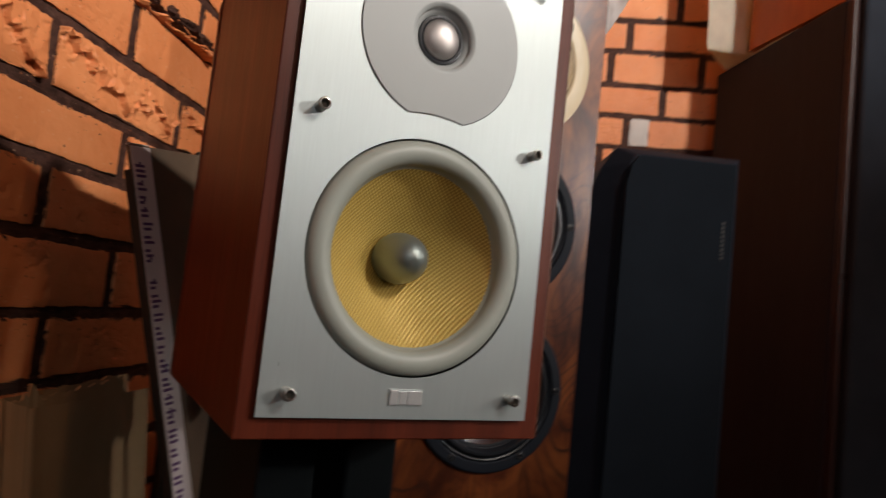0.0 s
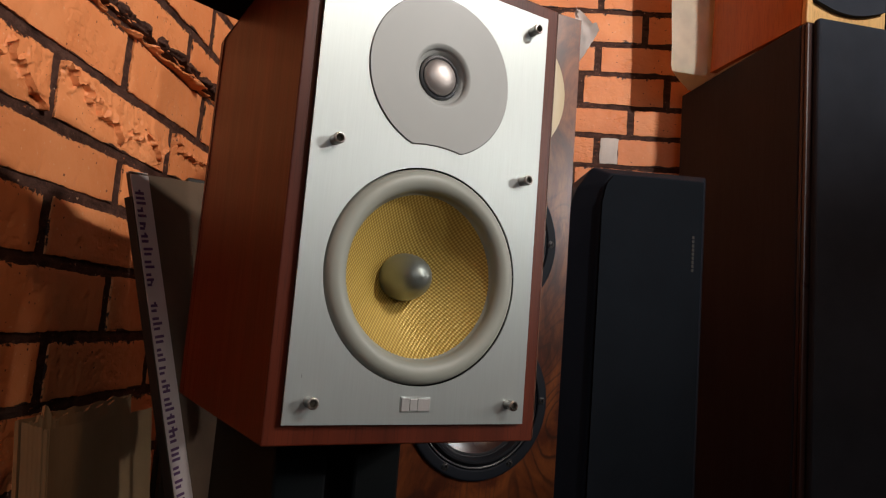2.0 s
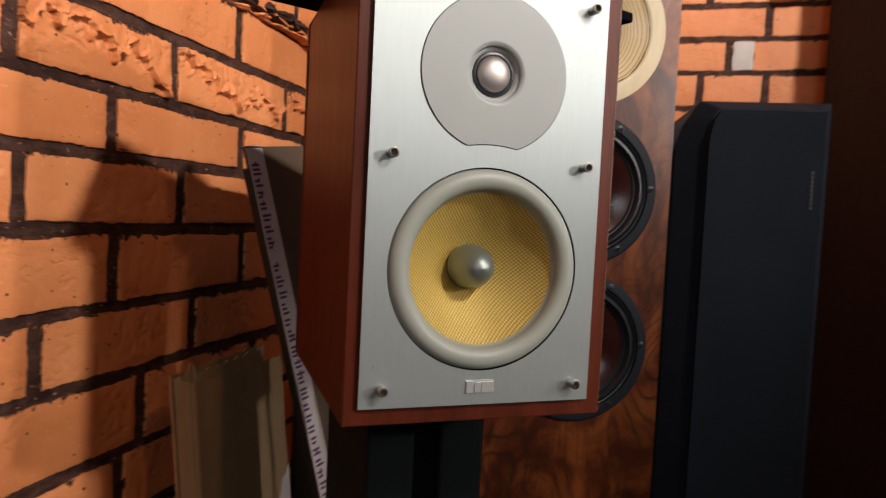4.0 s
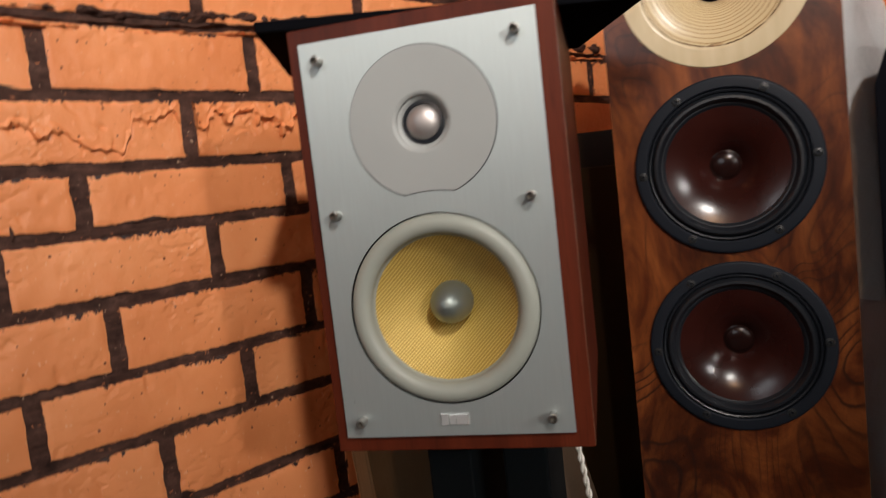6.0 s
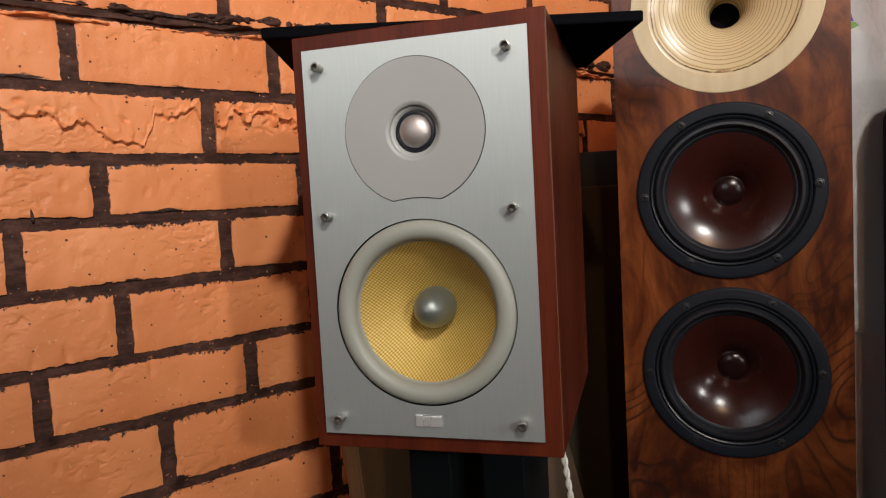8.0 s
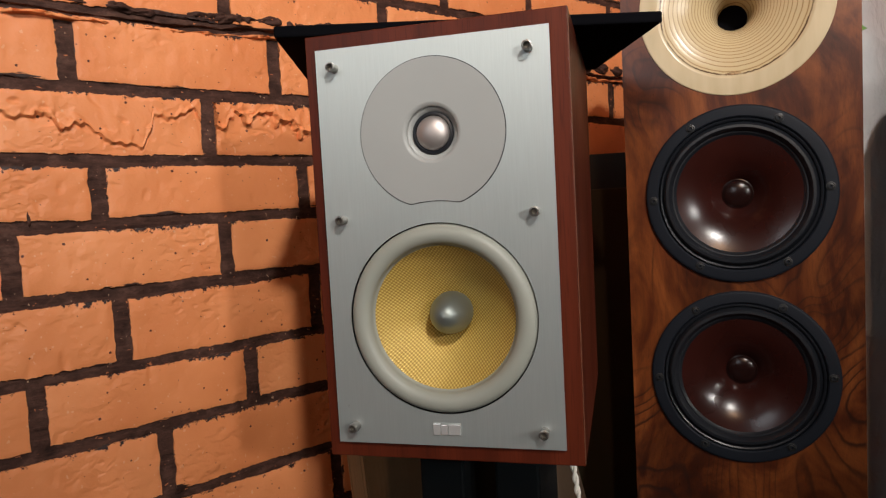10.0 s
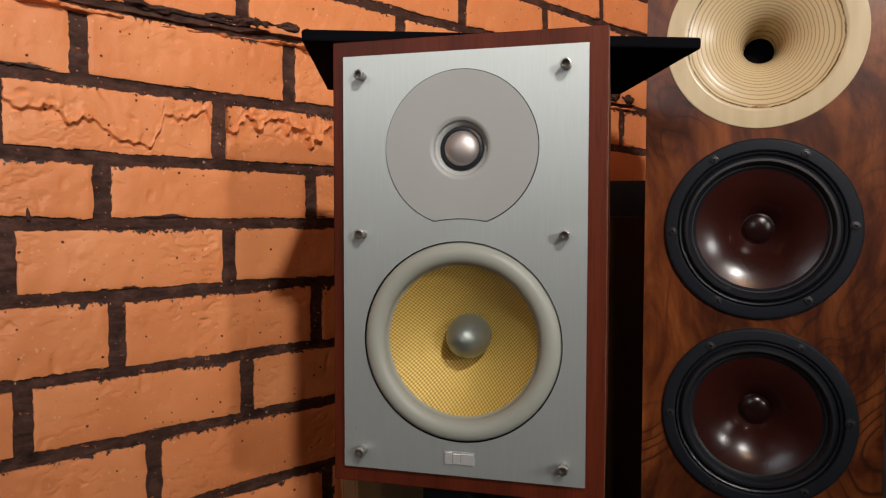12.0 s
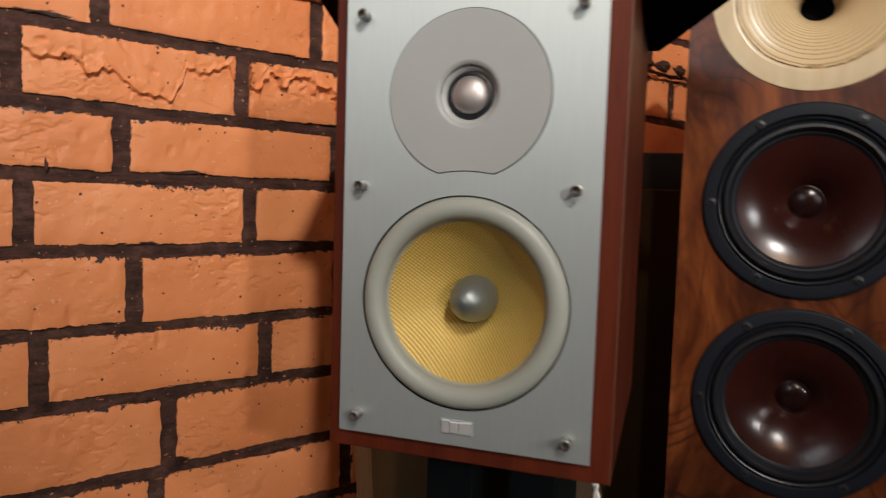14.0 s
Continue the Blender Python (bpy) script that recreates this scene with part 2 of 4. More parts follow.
def make_burl():
    """Walnut with swirling figure: growth lines that follow the contours of a soft noise, over broad dark clouds."""
    n = Nodes("walnut_burl_veneer", 0.32)
    co = n.scaled((1, 1, 0.55))
    swirl = n.math("ADD", n.noise(4.6, 2, 0.4, co, 1.3), n.math("MULTIPLY", n.noise(38, 3, 0.6, co), 0.016))
    saw = n.math("FRACT", n.math("ADD", n.math("MULTIPLY", swirl, 24.0), n.math("MULTIPLY", n.noise(16, 4, 0.6, co), 0.9)))
    ring = n.ramp(saw, [(0.0, (0.85, 0.85, 0.85)), (0.05, (1, 1, 1)), (0.20, (0.22, 0.22, 0.22)), (0.55, (0, 0, 0)), (0.92, (0.05, 0.05, 0.05)), (1.0, (0.85, 0.85, 0.85))])
    curl = n.noise(12, 5, 0.6, n.scaled((1, 1, 0.5)), 2.4)
    broad = n.ramp(curl, [(0.30, (0.042, 0.0098, 0.0034)), (0.43, (0.074, 0.0165, 0.0048)), (0.54, (0.140, 0.0370, 0.0092)), (0.66, (0.205, 0.0600, 0.0150)), (0.78, (0.080, 0.018, 0.005))])
    cloud = n.ramp(n.noise(5, 3, 0.5, co, 0.8), [(0.36, (0.42, 0.39, 0.37)), (0.60, (1.25, 1.25, 1.25))])
    broad = n.mix(0.8, broad, cloud, "MULTIPLY")
    mask = n.ramp(n.noise(6.5, 3, 0.5, n.scaled((1, 1, 0.8)), 0.5), [(0.40, (0.06, 0.06, 0.06)), (0.62, (1, 1, 1))])
    col = n.mix(n.math("MULTIPLY", n.math("MULTIPLY", ring, mask), 0.88), broad, (0.018, 0.006, 0.0034))
    fine = n.noise(700, 3, 0.6, n.scaled((1, 1, 0.12)))
    pore = n.ramp(fine, [(0.36, (0.55, 0.5, 0.5)), (0.48, (1, 1, 1))])
    col = n.mix(0.35, col, pore, "MULTIPLY")
    streak = n.ramp(n.noise(60, 5, 0.65, n.scaled((1, 1, 0.14)), 0.8), [(0.36, (0.42, 0.36, 0.34)), (0.52, (1, 1, 1)), (0.70, (1.25, 1.25, 1.2))])
    col = n.mix(0.30, col, streak, "MULTIPLY")
    return n.out(col, n.math("ADD", n.math("MULTIPLY", fine, 0.12), 0.24), n.bump(fine, 0.0001, 0.3))


def make_horn_wood():
    n = Nodes("turned_pale_wood", 0.27, 0, 0.45)
    x, _, z = n.xyz()
    r = n.math("SQRT", n.math("ADD", n.math("MULTIPLY", x, x), n.math("MULTIPLY", z, z)))
    r = n.math("ADD", r, n.math("MULTIPLY", n.math("SUBTRACT", n.noise(26, 4), 0.5), 0.0045))
    warped = n.math("SUBTRACT", n.math("MULTIPLY", r, 1.9), n.math("MULTIPLY", n.math("MULTIPLY", r, r), 8.5))
    rings = n.math("SINE", n.math("MULTIPLY", warped, 2 * math.pi / 0.0038))
    tone = n.ramp(rings, [(0.0, (0.54, 0.42, 0.24)), (0.74, (0.50, 0.38, 0.21)), (0.98, (0.30, 0.195, 0.095))])
    flat = n.ramp(n.noise(60, 3, 0.5, n.scaled((1, 1, 0.2))), [(0.3, (0.50, 0.40, 0.245)), (0.7, (0.58, 0.475, 0.305))])
    inner = n.math("LESS_THAN", r, 0.0802)
    ring = n.math("ABSOLUTE", n.math("SUBTRACT", n.math("ADD", r, n.math("MULTIPLY", n.math("SUBTRACT", n.noise(170, 3, 0.7), 0.5), 0.0022)), 0.0806))
    edge = n.ramp(n.math("MULTIPLY", ring, 500.0), [(0.18, (1, 1, 1)), (0.62, (0, 0, 0))])
    col = n.mix(inner, flat, tone)
    col = n.mix(n.math("MULTIPLY", edge, n.ramp(n.noise(50, 3), [(0.32, (0.35, 0.35, 0.35)), (0.55, (1, 1, 1))])), col, (0.09, 0.05, 0.025))
    # a brown knot on the dark ring at its lowest point
    far = n.math("ADD", n.math("POWER", n.math("MULTIPLY", n.math("ADD", x, 0.002), 85.0), 2.0), n.math("POWER", n.math("MULTIPLY", n.math("ADD", z, 0.0790), 380.0), 2.0))
    knot = n.ramp(n.math("ADD", far, n.math("MULTIPLY", n.noise(220, 3, 0.6), 0.9)), [(0.75, (1, 1, 1)), (1.3, (0, 0, 0))])
    col = n.mix(n.math("MULTIPLY", knot, 0.75), col, n.ramp(n.noise(300, 3), [(0.4, (0.10, 0.055, 0.03)), (0.6, (0.36, 0.22, 0.11))]))
    return n.out(col, None, n.bump(rings, 0.0001, 0.3))


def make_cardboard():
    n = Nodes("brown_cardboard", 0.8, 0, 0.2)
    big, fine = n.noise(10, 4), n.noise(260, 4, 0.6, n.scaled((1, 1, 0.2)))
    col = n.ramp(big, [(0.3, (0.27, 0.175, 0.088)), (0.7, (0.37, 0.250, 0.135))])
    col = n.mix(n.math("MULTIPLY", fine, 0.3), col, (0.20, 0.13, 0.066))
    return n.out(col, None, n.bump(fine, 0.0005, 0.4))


def make_film():
    n = Nodes("crumpled_plastic_film", 0.14, 0, 0.5)
    creases = n.noise(18, 4, 0.6, None, 1.2)
    n.b.inputs["Transmission Weight"].default_value = 0.2
    n.b.inputs["IOR"].default_value = 1.2
    return n.out((0.80, 0.80, 0.80), None, n.bump(creases, 0.006, 0.6))


def make_thin(name, colour):
    """A thin sheet that lets half of the light through."""
    n = Nodes(name, 0.35)
    n.out(colour, None, n.bump(n.noise(22, 4, 0.6, None, 1.0), 0.003, 0.5))
    through_it, both = n.node("ShaderNodeBsdfTranslucent"), n.node("ShaderNodeMixShader")
    through_it.inputs[0].default_value = (*colour, 1)
    both.inputs[0].default_value = 0.42
    n.set(both.inputs[1], n.b.outputs[0]), n.set(both.inputs[2], through_it.outputs[0])
    n.set(n.t.nodes["Material Output"].inputs[0], both.outputs[0])
    return n.m


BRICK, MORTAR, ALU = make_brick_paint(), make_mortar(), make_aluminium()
GREY_BRICK = plain("pale_grey_paint", (0.55, 0.50, 0.46), 0.6, grain=200, depth=0.001)
CHERRY = veneer("red_brown_veneer", (0.025, 0.0046, 0.0022), (0.088, 0.0152, 0.0060), (0.160, 0.0315, 0.0130), 0.40)
WORN_EDGE_GLINT = plain("worn_veneer_edge_glint", (0.150, 0.058, 0.030), 0.4, grain=300)
BROWN_EDGE = plain("brown_edge_lacquer", (0.050, 0.024, 0.021), 0.3)
DARK_BROWN = veneer("dark_brown_veneer", (0.0205, 0.0205, 0.0280), (0.0265, 0.0260, 0.0350), (0.0350, 0.0345, 0.0450), 0.7)
ORANGE_WOOD = veneer("orange_wood_veneer", (0.40, 0.108, 0.019), (0.48, 0.136, 0.026), (0.56, 0.168, 0.036), 0.4)
PALE_WOOD = veneer("pale_maple", (0.62, 0.36, 0.13), (0.70, 0.43, 0.17), (0.78, 0.50, 0.22), 0.4)
WALNUT, HORN, WEAVE = make_burl(), make_horn_wood(), make_weave()
GREY_PLASTIC = plain("matt_grey_plastic", (0.334, 0.346, 0.336), 0.45, grain=1500, depth=0.0001, vary=0.03)
RUBBER_GREY = plain("pale_grey_rubber", (0.315, 0.330, 0.288), 0.45, grain=900, depth=0.0001, vary=0.05)
BLACK_RUBBER = plain("black_rubber", (0.0095, 0.0115, 0.0155), 0.36, spec=0.55, grain=700)
BLACK_PLASTIC = plain("black_plastic", (0.0105, 0.0130, 0.0185), 0.55, spec=0.14)
BLACK_BOARD = plain("black_felted_board", (0.0035, 0.0036, 0.0048), 0.95, grain=900, spec=0.03)
CLOTH = plain("black_grille_cloth", (0.034, 0.040, 0.052), 0.95, grain=1400, depth=0.0006, spec=0.1)
DARK_CLOTH = plain("blue_black_grille_cloth", (0.0125, 0.0165, 0.0225), 0.95, grain=1400, depth=0.0006, spec=0.06)
BLACK_MATT = plain("black_matt_lacquer", (0.0160, 0.0190, 0.0280), 0.6, spec=0.12)
BLACK_SATIN = plain("black_satin_lacquer", (0.0045, 0.0062, 0.0072), 0.55, spec=0.1)
STEEL = plain("nickel_steel", (0.40, 0.385, 0.36), 0.28, 0.90, vary=0.05)
DOME = plain("satin_metal_dome", (0.52, 0.48, 0.46), 0.50, 0.85, vary=0.03, grain=2000, depth=0.00005)
BULLET = plain("satin_grey_metal", (0.245, 0.275, 0.258), 0.44, 0.75, vary=0.05)
CHROME = plain("chrome", (0.75, 0.75, 0.74), 0.15, 0.55, vary=0.02)
CONE = plain("dark_red_lacquer", (0.028, 0.0066, 0.0050), 0.225, spec=0.42, grain=300, depth=0.0001, vary=0.2)
CAP = plain("dark_lacquered_cap", (0.013, 0.0048, 0.0042), 0.20, vary=0.1, spec=0.36)
SCREW = plain("black_oxide_steel", (0.018, 0.019, 0.020), 0.40, 0.0, vary=0.1, spec=0.45)
SOCKET = plain("dull_dark_steel", (0.16, 0.145, 0.12), 0.5, 0.3, vary=0.1)
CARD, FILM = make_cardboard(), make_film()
# brown cardboard with the shade on the leaning sheet put into its colour
SHADED_CARD = plain("shaded_brown_cardboard", (0.100, 0.062, 0.036), 0.8, grain=260, depth=0.0005, vary=0.25)
WHITE_FILM = make_thin("whitish_film", (0.80, 0.78, 0.76))
PALE_FOAM = plain("cream_foam_sheet", (0.88, 0.82, 0.66), 0.7, grain=300, depth=0.0006)
TAPE = plain("white_packing_tape", (0.55, 0.48, 0.46), 0.32, vary=0.12)
PURPLE = plain("purple_print", (0.085, 0.025, 0.10), 0.4)
CABLE = plain("white_cable_sheath", (0.72, 0.70, 0.64), 0.4)
GREY_BOARD = plain("grey_brown_board", (0.016, 0.015, 0.012), 0.7, grain=200)
DULL_BOARD = plain("dull_olive_board", (0.035, 0.031, 0.016), 0.7, grain=200)
# unseen walls and ceiling, tints chosen to bounce warm light into the room
PLASTER = plain("warm_bounce_plaster", (0.50, 0.17, 0.07), 0.85, grain=120, depth=0.002)
CEILING = plain("warm_bounce_ceiling", (0.38, 0.28, 0.21), 0.85, grain=120, depth=0.002)
FLOORING = veneer("dark_floor_laminate", (0.05, 0.03, 0.02), (0.09, 0.055, 0.035), (0.13, 0.08, 0.05), 0.4)
PRINT_GREY = plain("grey_print", (0.022, 0.023, 0.022), 0.5)
PRINT_GREEN = plain("green_print", (0.10, 0.25, 0.025), 0.5)
PRINT_BLUE = plain("blue_print", (0.018, 0.035, 0.28), 0.5)

# ---- mesh helpers ----


def part(name, bm, material, parent=None, label="", smooth=False, crease=38):
    """Links a bmesh as one mesh object, under a thing or a part if one is given."""
    mesh = bpy.data.meshes.new(name)
    bmesh.ops.recalc_face_normals(bm, faces=bm.faces)
    for f in bm.faces:
        f.smooth = smooth
    bm.to_mesh(mesh)
    bm.free()
    mesh.materials.append(material)
    ob = new(name, mesh)
    ob.parent = parent
    if smooth:
        mesh.set_sharp_from_angle(angle=radians(crease))
    return tagged(ob, label)


def thing(name, m, label, category, group=""):
    ob = new(name)
    ob.empty_display_size = 0.05
    ob.matrix_world = m
    return tagged(ob, label, category, group)


def box(x0, x1, y0, y1, z0, z1, bevel=0.0, bm=None, segments=2):
    bm = bm or bmesh.new()
    made = bmesh.ops.create_cube(bm, size=1, matrix=Matrix.LocRotScale(((x0 + x1) / 2, (y0 + y1) / 2, (z0 + z1) / 2), None, (x1 - x0, y1 - y0, z1 - z0)))
    if bevel:
        edges = list({e for v in made["verts"] for e in v.link_edges})
        bmesh.ops.bevel(bm, geom=edges, offset=bevel, segments=segments, affect="EDGES", profile=0.5)
    return bm


def lathe(profile, cx=0.0, cz=0.0, n=72, bm=None, close=False):
    """Turns (radius, y) pairs about an axis along y."""
    bm = bm or bmesh.new()
    rings = []
    for r, y in profile:
        if r < 1e-6:
            rings.append([bm.verts.new((cx, y, cz))] * n)
        else:
            rings.append([bm.verts.new((cx + r * math.cos(2 * math.pi * k / n), y, cz + r * math.sin(2 * math.pi * k / n))) for k in range(n)])
    for a, b in zip(rings, rings[1:]):
        for k in range(n):
            quad = [a[k], a[(k + 1) % n], b[(k + 1) % n], b[k]]
            quad = [v for i, v in enumerate(quad) if v not in quad[:i]]
            if len(quad) > 2:
                bm.faces.new(quad)
    return bm


def circle(cx, cz, r, n=72):
    return [(cx + r * math.cos(2 * math.pi * k / n), cz + r * math.sin(2 * math.pi * k / n)) for k in range(n)]


def sheet(outer, holes, y0, y1, bevel=0.0):
    """A flat plate in x and z from y0 (front) to y1, with holes through it."""
    bm = bmesh.new()
    edges = []
    for loop in (outer, *holes):
        vs = [bm.verts.new((x, y0, z)) for x, z in loop]
        edges += [bm.edges.new((vs[k], vs[(k + 1) % len(vs)])) for k in range(len(vs))]
    bmesh.ops.triangle_fill(bm, use_beauty=True, use_dissolve=False, edges=edges)
    made = bmesh.ops.extrude_face_region(bm, geom=bm.faces[:])
    for v in made["geom"]:
        if isinstance(v, bmesh.types.BMVert):
            v.co.y = y1
    return bm


def rect(x0, x1, z0, z1):
    return [(x0, z0), (x1, z0), (x1, z1), (x0, z1)]


def shell(x0, x1, y0, y1, z0, z1, wall, bevel=0.001):
    """A cabinet body: four sides and a back, open in front."""
    bm = sheet(rect(x0, x1, z0, z1), [rect(x0 + wall, x1 - wall, z0 + wall, z1 - wall)], y0, y1 - wall)
    box(x0, x1, y1 - wall, y1, z0, z1, 0, bm)
    bmesh.ops.remove_doubles(bm, verts=bm.verts, dist=1e-5)
    sharp = [e for e in bm.edges if len(e.link_faces) == 2 and e.calc_face_angle(0) > 1.0 and all(abs(v.co.y - y0) < 1e-5 or abs(v.co.x - x0) < 1e-5 or abs(v.co.x - x1) < 1e-5 for v in e.verts)]
    bmesh.ops.bevel(bm, geom=sharp, offset=bevel, segments=2, affect="EDGES", profile=0.5)
    return bm


def tube(points, r, n=8, bm=None):
    """A round cord through a row of points."""
    bm = bm or bmesh.new()
    pts = [Vector(p) for p in points]
    rings = []
    for k, p in enumerate(pts):
        d = (pts[min(k + 1, len(pts) - 1)] - pts[max(k - 1, 0)]).normalized()
        u = d.orthogonal().normalized()
        if rings:
            u = (last - d * last.dot(d)).normalized()
        last = u
        w = d.cross(u)
        rings.append([bm.verts.new(p + r * (math.cos(2 * math.pi * i / n) * u + math.sin(2 * math.pi * i / n) * w)) for i in range(n)])
    for a, b in zip(rings, rings[1:]):
        for i in range(n):
            bm.faces.new((a[i], a[(i + 1) % n], b[(i + 1) % n], b[i]))
    bm.faces.new(rings[0][::-1]), bm.faces.new(rings[-1])
    return bm


# ---- the room ----
WX, WY = -0.49, 1.45  # faces of the brick walls
FAR_X, FAR_Y, TOP = 4.2, -3.6, 2.75


def structure(name, bm, material, label):
    return tagged(part(name, bm, material), label, kind="structure")


structure("floor", box(WX - 0.1, FAR_X + 0.1, FAR_Y - 0.1, WY + 0.1, -0.1, 0), FLOORING, "dark wood laminate floor of the showroom")
structure("ceiling", box(WX - 0.1, FAR_X + 0.1, FAR_Y - 0.1, WY + 0.1, TOP, TOP + 0.1), CEILING, "plain plastered ceiling over the room")
structure("wall_east", box(FAR_X, FAR_X + 0.1, FAR_Y, WY, 0, TOP), PLASTER, "unseen wall behind the viewer, terracotta for warm bounce")
ADDED_WINDOW = (0.3, 1.7, 1.4, 2.4)  # left, right, sill, head of the added window behind the viewer
structure("wall_south", sheet(rect(WX, FAR_X, 0, TOP), [rect(*ADDED_WINDOW)], FAR_Y - 0.1, FAR_Y), PLASTER, "unseen terracotta plastered wall with an added window")
window = structure("added_window", sheet(rect(*ADDED_WINDOW), [rect(0.34, 0.98, 1.44, 2.36), rect(1.02, 1.66, 1.44, 2.36)], FAR_Y - 0.045, FAR_Y - 0.005), RUBBER_GREY, "added white framed window that holds the fill light")


def mortar_face(name, length, label, seed):
    """A wall whose mortar face is slightly uneven; x runs along it, the face is at y = 0, towards -y."""
    bm = bmesh.new()
    nx, nz = int(length / 0.02), int(TOP / 0.02)
    grid = [[bm.verts.new((length * i / nx, 0.0036 + 0.0014 * noise.noise((i * 0.35, j * 0.35, seed)), TOP * j / nz)) for i in range(nx + 1)] for j in range(nz + 1)]
    for j in range(nz):
        for i in range(nx):
            bm.faces.new((grid[j][i], grid[j][i + 1], grid[j + 1][i + 1], grid[j + 1][i]))
    box(0, length, 0.02, 0.14, 0, TOP, 0, bm)
    return structure(name, bm, MORTAR, label)


wall_west = mortar_face("wall_west", WY - FAR_Y, "brick wall painted orange with black painted joints", 3.0)
wall_west.matrix_world = pose(WX, FAR_Y, 0, 0, 0, 90)
wall_north = mortar_face("wall_north", FAR_X - WX, "brick wall painted orange with black painted joints", 8.0)
wall_north.matrix_world = pose(WX, WY, 0)

# ---- the silver-fronted bookshelf loudspeaker ----
BOOK = pose(0, 0, 0, 0, 0, 34)
Z0, Z1, HALF, DEEP = 0.510, 0.870, 0.1115, 0.290
FRONT = 0.0065  # the aluminium plate's face
WOOD, TIP = 0.0108, -0.0036  # the wooden border's face and the ends of the studs
TZ, WZ = 0.782, 0.6302  # tweeter and woofer heights


def bookshelf():
    t = thing("bookshelf_speaker", BOOK, "two-way loudspeaker in red-brown wood veneer with brushed aluminium front", "speaker")
    x0, x1 = -0.1078, 0.1112
    cabinet = part("cabinet", shell(x0, x1, WOOD, DEEP, Z0, Z1, 0.016), CHERRY, t, "red-brown wood veneer cabinet")
    # worn right edge; the light its bevel catches is painted as a pale strip
    part("edge_line", box(x1 - 0.0004, x1 + 0.0003, WOOD - 0.0002, WOOD + 0.0005, Z0 + 0.002, Z1 - 0.002), WORN_EDGE_GLINT, cabinet, "worn veneer edge with its glint put into the colour")
    holes = [circle(0, WZ, 0.0795, 96), circle(0, TZ, 0.045, 48)]
    part("backing", sheet(rect(-0.0966, 0.0966, 0.5244, 0.8566), holes, FRONT + 0.0015, WOOD + 0.001), BLACK_PLASTIC, t, "black backing behind the front plate")
    plate = part("front_plate", sheet(rect(-0.097, 0.097, 0.524, 0.857), holes, FRONT, FRONT + 0.0015), ALU, t, "brushed aluminium front plate")
    # tweeter plate: a disc clipped by an arc about the woofer
    outline = []
    for k in range(160):
        a = 2 * math.pi * k / 160
        x, z = 0.0602 * math.cos(a), TZ + 0.0602 * math.sin(a)
        if math.hypot(x, z - WZ) < 0.0973:
            z = WZ + math.sqrt(0.0973**2 - x * x)
        outline.append((x, z))
    tw = part("tweeter_plate", sheet(outline, [circle(0, TZ, 0.0246, 72)], FRONT - 0.0012, FRONT + 0.004), GREY_PLASTIC, t, "matt grey tweeter plate")
    # black ring whose colour gives the dark of the gap round the plate
    rim = [(x * 1.012, TZ + (z - TZ) * 1.012) for x, z in outline]
    part("gap_ring", sheet(rim, [circle(0, TZ, 0.0246, 72)], FRONT - 0.0002, FRONT + 0.003), BLACK_RUBBER, tw, "thin black ring put in for the dark gap")
    dish = [(0.0247, -0.0012), (0.0240, -0.0011), (0.0228, -0.0006), (0.0216, 0.0003), (0.0212, 0.0008), (0.0211, 0.0026), (0.0207, 0.0031), (0.0198, 0.0032), (0.0184, 0.0046), (0.0172, 0.0060)]
    part("tweeter_cup", lathe([(r, FRONT + y) for r, y in dish], 0, TZ, 96), GREY_PLASTIC, tw, smooth=True, crease=50)
    part("surround", lathe([(0.0175, FRONT + 0.0055), (0.0168, FRONT + 0.0040), (0.0152, FRONT + 0.0036), (0.0140, FRONT + 0.0046), (0.0132, FRONT + 0.007)], 0, TZ), BLACK_RUBBER, tw, "black ring", smooth=True)
    dome = [(0.0141 * math.sin(a), FRONT + 0.0056 - 0.0078 * math.cos(a)) for a in [radians(d) for d in range(90, -1, -9)]]
    part("dome", lathe(dome, 0, TZ, 48), DOME, tw, "satin metal dome", smooth=True)
    # woofer: a broad rubber roll, a deep woven cone and a long bullet
    wf = part("woofer_frame", lathe([(0.0795, FRONT + 0.001), (0.0795, FRONT + 0.006), (0.0784, FRONT + 0.006), (0.0784, FRONT + 0.0075)], 0, WZ, 96), BLACK_PLASTIC, t, "black woofer frame", smooth=True)
    roll = [(0.0788, 0.0080), (0.0788, 0.0048)] + [(0.0703 + 0.0084 * math.cos(radians(d)), 0.0036 - 0.0078 * math.sin(radians(d))) for d in range(0, 181, 12)]
    roll += [(0.0615, 0.0052), (0.0608, 0.0062), (0.0596, 0.0078)]
    part("surround", lathe([(r, FRONT + y) for r, y in roll], 0, WZ, 96), RUBBER_GREY, wf, "pale grey rubber surround", smooth=True)
    cone = [(0.0606 - 0.0438 * k / 14, FRONT + 0.0066 + 0.0365 * (k / 14) ** 0.94) for k in range(15)]
    part("cone", lathe(cone, 0, WZ, 128), WEAVE, wf, "golden woven fibre cone", smooth=True)
    bullet = [(0.0150, 0.050), (0.0176, 0.042)] + [(0.0184 * math.cos(radians(d)) ** 0.92, 0.0360 - 0.0305 * math.sin(radians(d))) for d in range(0, 79, 6)]
    bullet += [(0.0022, 0.0056), (0.0010, 0.0052), (0, 0.0051)]
    part("phase_plug", lathe([(r, FRONT + y) for r, y in bullet], 0, WZ, 64), BULLET, wf, "grey bullet-shaped plug", smooth=True)
